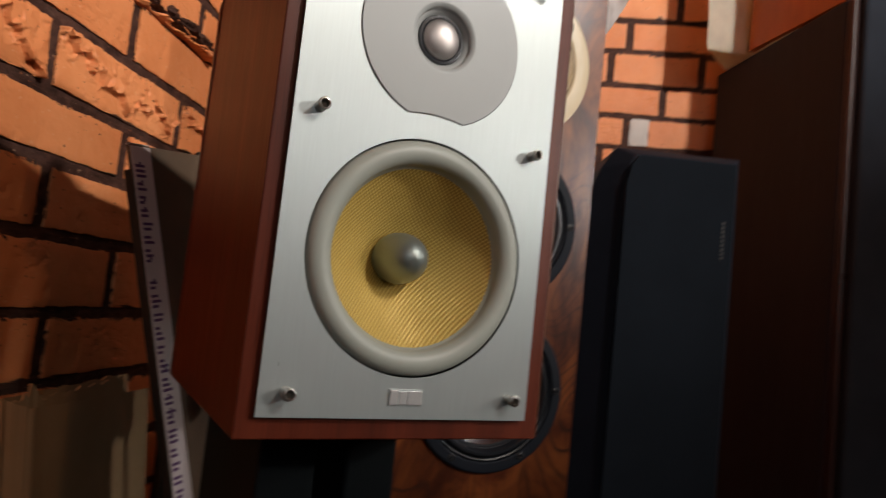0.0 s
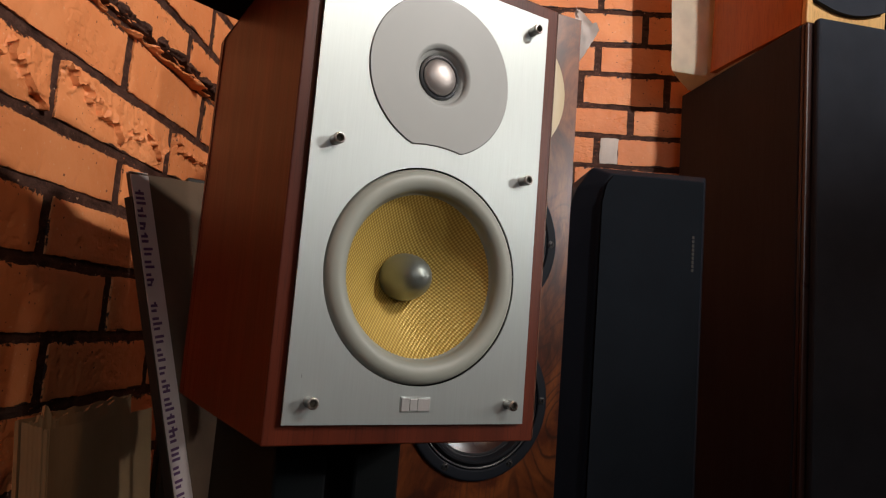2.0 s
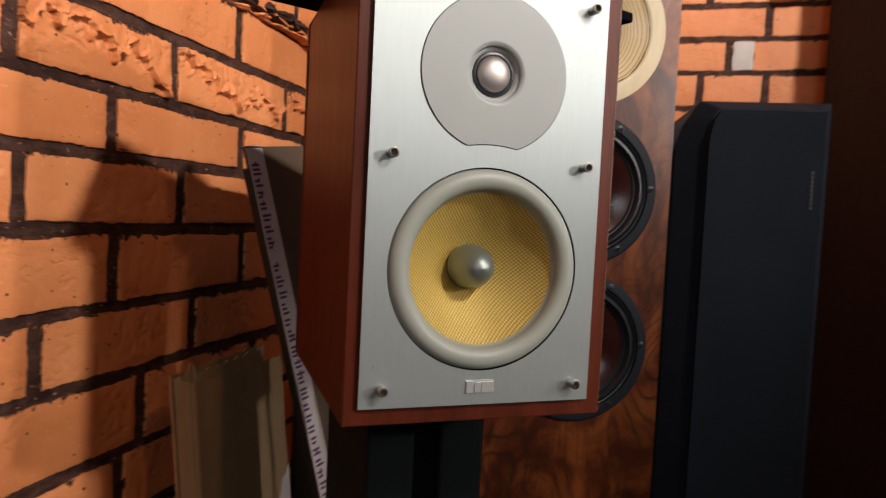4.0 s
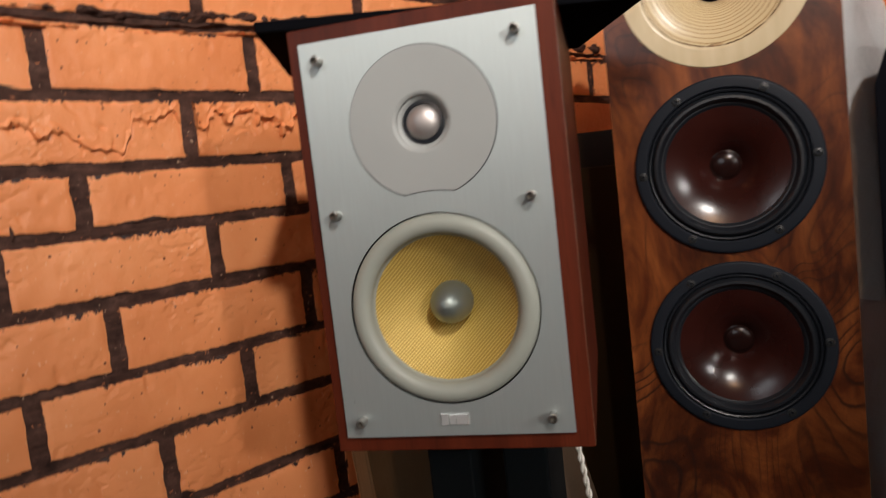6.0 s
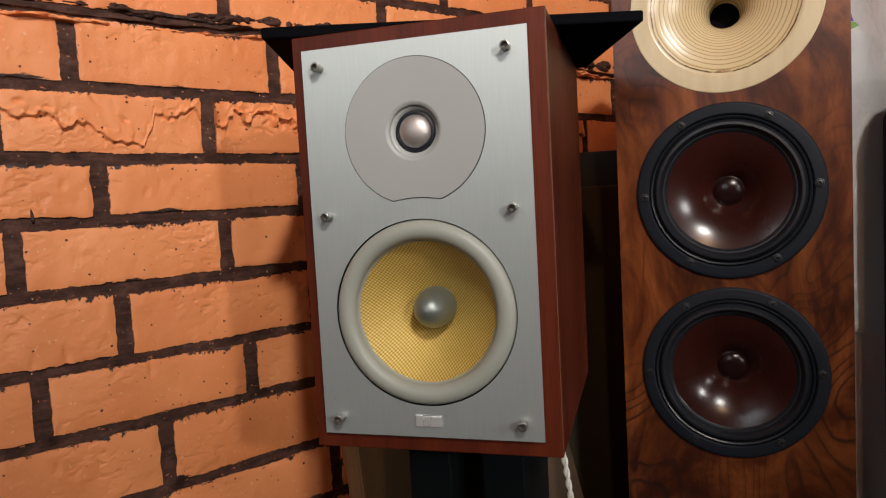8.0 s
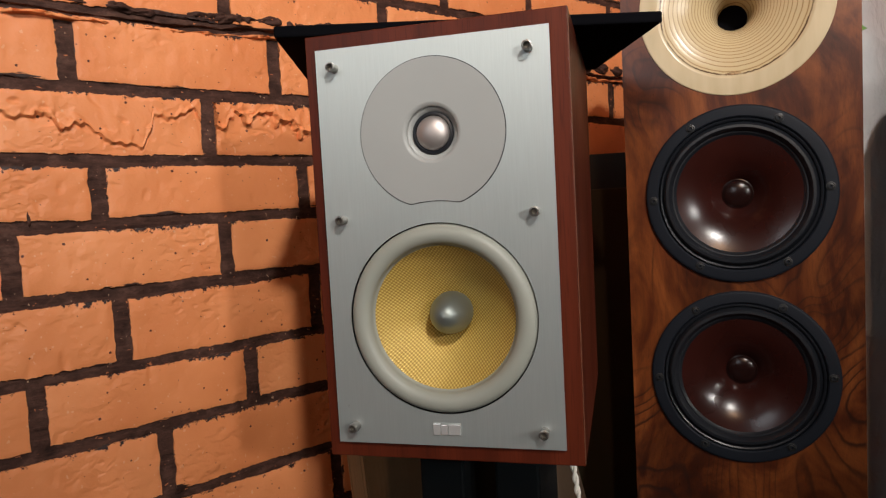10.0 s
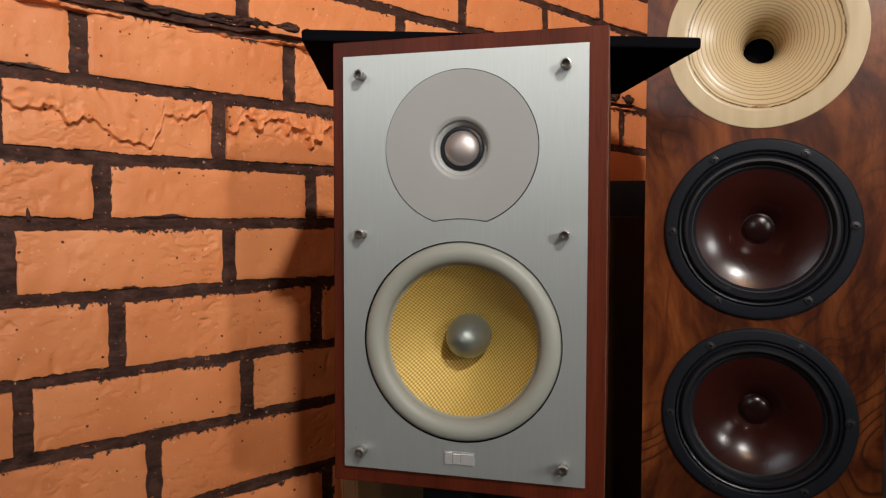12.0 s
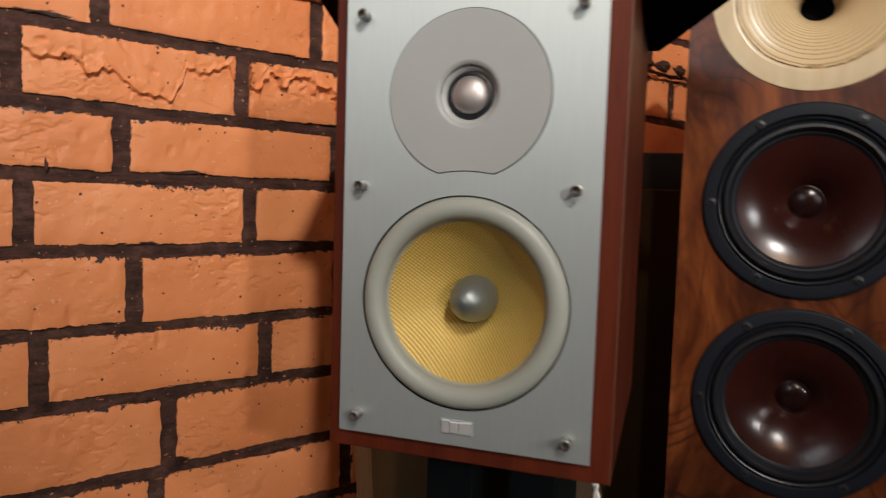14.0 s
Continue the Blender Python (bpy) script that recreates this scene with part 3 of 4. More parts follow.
    # grille studs with hexagonal sockets
    for x in (-0.0805, 0.0805):
        for z in (0.8406, 0.715, 0.5390):
            bm = lathe([(0.0037, FRONT), (0.0036, FRONT - 0.0012), (0.0037, TIP + 0.0030), (0.0040, TIP + 0.0026), (0.0040, TIP + 0.0006), (0.0037, TIP)], x, z, 28)
            lathe([(0.0037, TIP), (0.0034, TIP - 0.0002), (0.0029, TIP - 0.0002), (0.0026, TIP + 0.0002)], x, z, 28, bm)
            lathe([(0.0026, TIP + 0.0002), (0.0025, TIP + 0.0050)], x, z, 6, bm)
            stud = part("stud", bm, STEEL, plate, "nickel grille stud", smooth=True)
            part("socket", lathe([(0.00256, TIP + 0.0012), (0.0024, TIP + 0.0036), (0, TIP + 0.0036)], x, z, 6), SOCKET, stud, "dark hexagonal socket")
    # maker's badge as plain shapes: a sawtooth-edged bar with three bright faces
    badge = part("badge", box(-0.0128, 0.0118, FRONT - 0.0004, FRONT + 0.001, 0.5325, 0.5435, 0.0002), ALU, plate, "small raised badge")
    for x0, x1, low, high in ((-0.0120, -0.0058, 0.5333, 0.5428), (-0.0052, 0.0006, 0.5337, 0.5420), (0.0010, 0.0112, 0.5335, 0.5424)):
        part("badge_mark", box(x0, x1, FRONT - 0.0015, FRONT - 0.0003, low, high, 0.0003), CHROME, badge)
    return t


bookshelf()


def stand():
    t = thing("speaker_stand", BOOK, "black twin-column stand under the bookshelf loudspeaker", "stand")
    part("top_plate", box(-0.085, 0.085, 0.06, 0.288, 0.500, 0.5098, 0.002), BLACK_SATIN, t)
    part("column", box(-0.062, -0.016, 0.117, 0.318, 0.02, 0.500, 0.003), BLACK_SATIN, t)
    part("column", box(0.013, 0.058, 0.128, 0.287, 0.02, 0.500, 0.003), BLACK_SATIN, t)
    part("base_plate", box(-0.13, 0.13, 0.03, 0.335, 0.0, 0.02, 0.003), BLACK_SATIN, t)


stand()

board = part("black_board", box(-0.1665, 0.1665, -0.1025, 0.1025, 0.0, 0.010, 0.002), BLACK_BOARD)
board.matrix_world = pose(-0.0875, 0.122, Z1 + 0.0005, 0, 0, 52)
tagged(board, "thin black board lying across the top of the loudspeaker", "board")

# ---- the walnut floor-standing loudspeaker ----
TOWER = pose(0.046, 0.427, 0, 0, 0, 26.7)
C1 = 0.717


def tower_woofer(t, cz):
    n = 96
    flange = part("woofer_flange", lathe([(0.1026, 0.001), (0.1026, -0.0033), (0.1014, -0.0046), (0.0995, -0.0050), (0.0900, -0.0052), (0.0886, -0.0040), (0.0880, 0.002)], 0, cz, n), BLACK_PLASTIC, t, "black woofer flange", smooth=True)
    ring = [(0.0884, 0.000), (0.0874, -0.0030), (0.0862, -0.0040), (0.0846, -0.0030), (0.0836, -0.0002), (0.0822, -0.0038), (0.0798, -0.0064), (0.0768, -0.0066), (0.0744, -0.0038), (0.0728, 0.0002), (0.0712, 0.0004), (0.0700, 0.0018), (0.0676, 0.0036)]
    part("surround", lathe(ring, 0, cz, n), BLACK_RUBBER, flange, "black rubber surround", smooth=True)
    cone = [(0.0682, 0.0028)] + [(0.0682 - 0.0508 * s, 0.0028 + 0.015 * s + 0.017 * s**2.6) for s in [k / 16 for k in range(1, 17)]]
    part("cone", lathe(cone, 0, cz, n), CONE, flange, "glossy dark red-brown cone", smooth=True)
    cap = part("dust_cap", lathe([(0.0170 * math.sin(a), 0.0356 - 0.0060 * math.cos(a)) for a in [radians(d) for d in range(90, -1, -9)]], 0, cz, 48), CAP, flange, "dark dust cap", smooth=True)
    part("seam", lathe([(0.0182, 0.0350), (0.0178, 0.0335), (0.0170, 0.0333), (0.0165, 0.0342)], 0, cz, 48), CAP, cap, "glossy glued seam", smooth=True)
    for k in range(6):
        a = radians(60 * k + 2.2)
        x, z = 0.0938 * math.cos(a), cz + 0.0938 * math.sin(a)
        bm = lathe([(0.0052, -0.0048), (0.0050, -0.0056), (0.0042, -0.0058), (0.0038, -0.0050), (0.0036, -0.0044)], x, z, 20)
        lathe([(0.0036, -0.0044), (0.0034, -0.0066), (0.0022, -0.0069), (0.0019, -0.0060), (0.0018, -0.0040), (0, -0.0040)], x, z, 12, bm)
        part("screw", bm, SCREW, flange, smooth=True)


def tower():
    t = thing("floor_speaker", TOWER, "tall loudspeaker in figured walnut veneer with wooden horn", "speaker")
    zs = (C1 + 0.218, C1, C1 - 0.2160)
    part("cabinet", shell(-0.126, 0.126, 0.006, 0.34, 0.0, 1.062, 0.02, 0.0015), WALNUT, t, "figured walnut veneer cabinet")
    part("baffle", sheet(rect(-0.126, 0.126, 0.0, 1.062), [circle(0, zs[0], 0.088)] + [circle(0, z, 0.0885) for z in zs[1:]], 0.0, 0.0058), WALNUT, t, "figured walnut front baffle")
    for z in zs[1:]:
        tower_woofer(t, z)
    flare = [(0.1040, 0.0005), (0.1040, -0.0008), (0.1036, -0.0012), (0.1030, -0.0014), (0.1022, -0.0014), (0.0850, -0.0014), (0.0842, -0.0013), (0.0825, -0.0006), (0.0800, 0.0010)]
    flare += [(0.0175 + 0.0625 * math.exp(-s * 3.2) * (1 - s * 0.04), 0.0010 + 0.054 * s) for s in [k / 16 for k in range(1, 17)]]
    flare += [(0.0172, 0.085)]
    horn = part("horn", lathe(flare, 0, 0, 128), HORN, t, "turned pale wood horn with growth rings", smooth=True)
    horn.location = (0, 0, zs[0])
    part("throat", lathe([(0.0190, 0.084), (0.0, 0.084)], 0, 0, 48), BLACK_BOARD, horn, "black throat")


tower()

# ---- the black loudspeaker ----
BLACKSP = pose(0.166, 0.545, 0, 0, 0, 6)


def black_speaker():
    t = thing("grille_speaker", BLACKSP, "black loudspeaker with a black cloth grille, cut upper corner", "speaker")
    # bevelled cabinet: narrower at the front and cut at the upper corners
    bm = bmesh.new()
    outline = [(0.0, 0.0), (0.216, 0.0), (0.216, 0.86), (0.034, 0.86), (0.012, 0.826), (0.0, 0.79)]
    front = [(0.040, 0.0), (0.198, 0.0), (0.198, 0.845), (0.056, 0.845), (0.046, 0.830), (0.040, 0.80)]
    rows = [[bm.verts.new((x, y, z)) for x, z in pts] for pts, y in ((front, -0.018), (outline, 0.012), (outline, 0.30))]
    for a, b in zip(rows, rows[1:]):
        for k in range(len(a)):
            bm.faces.new((a[k], a[(k + 1) % len(a)], b[(k + 1) % len(a)], b[k]))
    bm.faces.new(rows[0]), bm.faces.new(rows[-1][::-1])
    bmesh.ops.bevel(bm, geom=bm.edges[:], offset=0.003, segments=2, affect="EDGES", profile=0.5)
    part("cabinet", bm, BLACK_MATT, t, "black matt cabinet")
    g = part("grille", sheet([(0.042, 0.01), (0.196, 0.01), (0.196, 0.842), (0.058, 0.842), (0.048, 0.828), (0.042, 0.80)], [], -0.026, -0.0185), DARK_CLOTH, t, "black cloth grille")
    for k in range(9):
        part("badge_mark", box(0.1810, 0.1845, -0.0268, -0.0258, 0.705 + k * 0.0062, 0.7090 + k * 0.0062), PRINT_GREY, g)


black_speaker()

# ---- the dark brown floor speaker and the orange one on it ----
BROWN = pose(0.68, 0.933, 0, 0, 0, 13.5)
BH = 1.295


def brown_speaker():
    t = thing("floor_speaker", BROWN, "tall dark brown loudspeaker with a black cloth grille", "speaker")
    part("cabinet", box(0.0, 0.27, 0.0, 0.478, 0.0, BH, 0.003), DARK_BROWN, t, "dark brown wood veneer cabinet")
    for y0, y1 in ((-0.0215, -0.0120), (-0.0092, -0.0005)):
        part("baffle", box(0.0015, 0.2685, y0, y1, 0.002, BH - 0.001, 0.003), BROWN_EDGE, t, "brown front edge")
    part("groove", box(0.004, 0.266, -0.0120, -0.0092, 0.003, BH - 0.003), BLACK_BOARD, t)
    part("grille", box(0.012, 0.258, -0.042, -0.0225, 0.02, BH + 0.002, 0.006), CLOTH, t, "black cloth grille")


brown_speaker()


def orange_speaker():
    t = thing("shelf_speaker", BROWN @ pose(0.0, 0.0, BH + 0.0022, 3), "orange-brown wood loudspeaker standing on the dark brown one", "speaker")
    h = 0.46
    part("cabinet", box(0.004, 0.196, 0.004, 0.347, 0.0, h, 0.002), ORANGE_WOOD, t, "orange-brown wood veneer cabinet")
    f = part("baffle", box(0.004, 0.196, -0.014, 0.0035, 0.0, h, 0.003), PALE_WOOD, t, "pale wood front baffle")
    pts = [(0.016 + 0.168 * k / 24, 0.052 - 0.026 * math.sin(math.pi * (0.08 + 0.84 * k / 24)) ) for k in range(25)]
    part("grille", sheet(pts + [(0.184, h - 0.02), (0.016, h - 0.02)], [], -0.026, -0.0142), CLOTH, f, "black cloth grille with a curved lower edge")
    for k in range(5):
        part("badge_mark", box(0.080 + 0.012 * k, 0.089 + 0.012 * k, -0.0146, -0.0138, 0.006, 0.0125), RUBBER_GREY, f)


orange_speaker()


def side_cabinet():
    t = thing("tall_cabinet", pose(0.93, 1.02, 0), "tall dark brown cabinet standing beside the loudspeakers", "cabinet")
    part("body", box(0, 0.45, 0.02, 0.40, 0, 2.1, 0.003), DARK_BROWN, t)
    part("door", box(0.003, 0.447, 0.0, 0.0195, 0.08, 1.62, 0.002), DARK_BROWN, t)
    part("door", box(0.003, 0.447, 0.0, 0.0195, 1.625, 2.09, 0.002), ORANGE_WOOD, t, "tan upper door")


side_cabinet()


def foam_sheet():
    """A cream foam sheet laid under the orange speaker and folded up behind it."""
    path = ((0.366, 1.760, -0.106), (0.368, 1.640, -0.104), (0.370, 1.500, -0.100), (0.366, 1.400, -0.098), (0.366, 1.330, -0.097), (0.372, 1.316, -0.090), (0.400, 1.310, -0.058), (0.422, 1.305, -0.030), (0.438, 1.301, -0.007),
            (0.442, 1.2995, -0.004), (0.434, 1.2976, -0.004), (0.38, 1.2972, -0.004), (0.25, 1.2970, -0.0035), (0.150, 1.2968, 0.002))
    bm = bmesh.new()
    rows = []
    for y, z, left in path:
        rows.append([bm.verts.new((left + (0.13 - left) * k / 10, y + (0.002 * math.sin(k * 1.3 + z * 9) if z > 1.33 else 0), z)) for k in range(11)])
    for a, b in zip(rows, rows[1:]):
        for k in range(10):
            bm.faces.new((a[k], a[k + 1], b[k + 1], b[k]))
    bmesh.ops.solidify(bm, geom=bm.faces[:], thickness=0.0016)
    ob = part("foam_sheet", bm, PALE_FOAM, None, "", True)
    ob.matrix_world = BROWN
    tagged(ob, "cream foam sheet folded up behind the orange-brown loudspeaker", "packaging")


foam_sheet()

# ---- packaging by the brick wall ----


def taped_card():
    """A tall sheet of corrugated cardboard leaning on the brick wall, its near edge taped."""
    top, foot = Vector((-0.402, 0.304, 0.750)), Vector((-0.217, 0.350, 0.0))
    up = (top - foot).normalized()
    along = Vector((0.30, 0.95, 0)).normalized()
    along = (along - up * along.dot(up)).normalized()
    out = up.cross(along).normalized()
    m = Matrix.Translation(foot) @ Matrix((along, out, up)).transposed().to_4x4()
    length = (top - foot).length
    t = thing("cardboard_sheet", m, "tall brown cardboard sheet leaning on the brick wall, taped edge", "cardboard")
    part("card", box(0, 0.15, -0.0030, 0.0026, 0.002, length, 0.001), SHADED_CARD, t)
    part("card", box(0.003, 0.15, 0.0031, 0.0085, 0.002, length - 0.030, 0.001), SHADED_CARD, t)
    bm = box(0.0005, 0.030, -0.0042, -0.0032, 0.004, length - 0.002)
    box(0.0005, 0.030, -0.0042, 0.0028, length + 0.0002, length + 0.0012, 0, bm)
    # strip over the near end, coloured as dark as its shade
    part("card_end", box(-0.0016, -0.0002, -0.0030, 0.0085, 0.002, length - 0.030), plain("shaded_cut_cardboard", (0.035, 0.020, 0.011), 0.9, grain=900, depth=0.001), t, "cut end of the corrugated card, shade put into its colour")
    tape = part("tape", bm, TAPE, t, "white packing tape with purple print")
    rng = random.Random(5)
    z = 0.02
    while z < length - 0.03:
        x0 = 0.003 + rng.uniform(0, 0.002)
        for k in range(rng.choice((2, 2, 3))):
            part("print_bar", box(x0, x0 + rng.uniform(0.007, 0.015), -0.0046, -0.0041, z, z + 0.0034), PURPLE, tape)
            if rng.random() < 0.22:
                part("print_bar", box(x0 + 0.006, x0 + 0.009, -0.0046, -0.0041, z + 0.0034, z + 0.0062), PURPLE, tape)
            z += 0.0062
        z += 0.0035 + (0.016 if rng.random() < 0.14 else 0.0)


taped_card()


def carton():
    """A carton folded nearly flat that leans on the brick wall, its upper flaps torn, tape on one edge."""
    top = Vector((-0.355, 0.145, 0.4705))
    up = Vector((-0.0928, -0.0207, 0.9955)).normalized()
    along = Vector((0.105, 0.990, 0.030))
    along = (along - up * along.dot(up)).normalized()
    out = along.cross(up).normalized()
    tall = top.z / up.z
    m = Matrix.Translation(top - up * tall) @ Matrix((along, -out, up)).transposed().to_4x4()
    t = thing("cardboard_box", m, "brown cardboard box folded nearly flat, torn flaps, leaning on bricks", "box")

    def panel(name, x0, x1, y0, y1, z0, rise, seed, ragged, label="", thick=0.004):
        """A sheet of corrugated card from (x0, y0) to (x1, y1), its upper edge uneven."""
        bm = bmesh.new()
        n = 26
        d = Vector((x1 - x0, y1 - y0, 0))
        side = Vector((-d.y, d.x, 0)).normalized() * thick
        rows = []
        for k in range(n + 1):
            p = Vector((x0, y0, 0)) + d * (k / n)
            z = tall + rise(k / n) + ragged * (noise.noise((k * 0.5, seed, 1.0)) + 0.6 * noise.noise((k * 1.7, seed, 4.0)))
            bow = 0.0016 * math.sin(math.pi * k / n) + 0.0008 * noise.noise((k * 0.3, seed, 7.0))
            rows.append([bm.verts.new(v) for v in (p + Vector((0, 0, z0)), p + side + Vector((0, 0, z0)), p + side + Vector((0, -bow, z - 0.0012)), p + Vector((0, -bow, z)))])
        for a, b in zip(rows, rows[1:]):
            for i in range(4):
                bm.faces.new((a[i], b[i], b[(i + 1) % 4], a[(i + 1) % 4]))
        bm.faces.new(rows[0]), bm.faces.new(rows[-1][::-1])
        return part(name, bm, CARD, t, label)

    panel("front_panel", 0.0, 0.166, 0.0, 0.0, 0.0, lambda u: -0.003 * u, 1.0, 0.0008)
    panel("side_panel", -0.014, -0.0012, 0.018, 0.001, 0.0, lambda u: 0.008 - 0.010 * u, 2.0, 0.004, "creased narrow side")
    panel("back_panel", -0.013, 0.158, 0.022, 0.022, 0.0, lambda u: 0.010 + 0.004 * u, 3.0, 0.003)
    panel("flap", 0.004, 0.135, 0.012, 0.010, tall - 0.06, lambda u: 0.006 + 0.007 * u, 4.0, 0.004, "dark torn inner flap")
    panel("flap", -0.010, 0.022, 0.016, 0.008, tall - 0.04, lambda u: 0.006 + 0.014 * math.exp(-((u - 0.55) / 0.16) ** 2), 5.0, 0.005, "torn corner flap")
    bm = bmesh.new()
    for y in (-0.0012, -0.0004):
        for x, z in ((0.118, 0.0), (0.168, 0.0), (0.168, 0.322), (0.160, 0.312), (0.150, 0.305), (0.147, 0.292), (0.134, 0.262), (0.128, 0.20)):
            bm.verts.new((x, y, z))
    v = list(bm.verts)
    for k in range(8):
        bm.faces.new((v[k], v[(k + 1) % 8], v[8 + (k + 1) % 8], v[8 + k]))
    bm.faces.new(v[:8]), bm.faces.new(v[8:][::-1])
    tape = part("tape", bm, TAPE, t, "torn white packing tape with purple print")
    for k in range(9):
        part("print_bar", box(0.150, 0.162 - 0.002 * (k % 3), -0.0017, -0.0011, 0.268 - k * 0.011, 0.274 - k * 0.011), PURPLE, tape)


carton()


def plastic_bag():
    """A clear bag pulled off the walnut speaker: a long fall beside it, a torn flap at its top corner, a printed patch."""
    t = thing("plastic_bag", TOWER, "crumpled clear plastic bag hanging beside the walnut loudspeaker", "bag")

    def cloth(name, shape, nu, nv, label, material=FILM):
        bm = bmesh.new()
        rows = [[bm.verts.new(shape(i / nu, j / nv)) for i in range(nu + 1)] for j in range(nv + 1)]
        for a, b in zip(rows, rows[1:]):
            for i in range(nu):
                bm.faces.new((a[i], a[i + 1], b[i + 1], b[i]))
        if material is FILM:
            bmesh.ops.solidify(bm, geom=bm.faces[:], thickness=0.0008)
        return part(name, bm, material, t, label, True)

    def fall(u, s):
        wide = 0.050 + 0.085 * min(1, s * 2.6)
        fold = 0.006 * math.sin(u * 9 + s * 4) + 0.010 * noise.noise((u * 3, s * 5, 5.0))
        return (0.128 + wide * u**1.2 + 0.003 * noise.noise((u * 3, s * 7, 1.0)), 0.11 + 0.12 * u + fold, 1.058 - 0.86 * s + 0.008 * noise.noise((u * 2, s * 3, 9.0)))

    cloth("bag_side", fall, 14, 40, "hanging clear film")

    def overlap(u, s):
        x, y, z = fall(0.1 + 0.9 * u, 0.16 + 0.45 * s)
        return (x, y - 0.008 - 0.006 * math.sin(u * 5), z - 0.035 * u)

    cloth("bag_fold", overlap, 10, 20, "folded over film")

    def flap(u, s):
        edge = 0.005 * noise.noise((u * 7, 3.0, 7.0)) * (1 - s)
        return (0.116 + 0.058 * u * (1 - 0.35 * s), 0.002 + 0.018 * u + 0.006 * noise.noise((u * 3, s * 2.5, 2.0)) + 0.020 * s * u, 1.082 - 0.014 * u - 0.050 * s * (0.35 + 0.65 * u) + edge + 0.004 * noise.noise((u * 8, s * 8, 7.0)))

    cloth("bag_flap", flap, 16, 12, "torn whitish film flap at the top corner", WHITE_FILM)
    part("printed_patch", sheet([(0.128, 0.898), (0.148, 0.906), (0.142, 0.9115), (0.128, 0.9115)], [], 0.098, 0.099), PRINT_GREEN, t, "green printed patch")
    part("printed_patch", sheet([(0.128, 0.912), (0.142, 0.912), (0.139, 0.924), (0.128, 0.926)], [], 0.098, 0.099), PRINT_BLUE, t, "blue printed patch")


plastic_bag()


def boards():
    for x, y, h, w, col, turn in ((-0.30, 0.615, 0.797, 0.30, GREY_BOARD, 38), (-0.27, 0.545, 0.735, 0.28, DULL_BOARD, 38)):
        ob = part("back_board", box(-w / 2, w / 2, 0, 0.018, 0, h, 0.002), col)
        ob.matrix_world = pose(x, y, 0, -2, 0, turn)
        tagged(ob, "flat dull board standing between the loudspeakers and the wall", "board", "boards by the wall")


boards()


def cable():
    bm = bmesh.new()
    for ph in (0, math.pi):
        pts = []
        for k in range(150):
            z = 0.60 - 0.0040 * k
            a = ph + z * 2 * math.pi / 0.030
            drift = 0.012 * math.sin((0.6 - z) * 5)
            pts.append((0.052 + 0.10 * max(0.0, 0.53 - z) + drift + 0.0022 * math.cos(a), 0.305 + 0.0022 * math.sin(a), max(z, 0.003)))
        tube(pts, 0.0021, 8, bm)
    ob = part("speaker_cable", bm, CABLE, None, "", True)
    ob.matrix_world = BOOK
    tagged(ob, "twisted white speaker cable hanging behind the bookshelf loudspeaker", "cable")


cable()

# ---- bricks ----


def line_at(pts, u):
    for (u0, v0), (u1, v1) in zip(pts, pts[1:]):
        if u <= u1:
            s = max(0.0, u - u0) / (u1 - u0)
            return v0 + (v1 - v0) * (0.3 * s + 0.7 * s * s * (3 - 2 * s))
    return pts[-1][1]


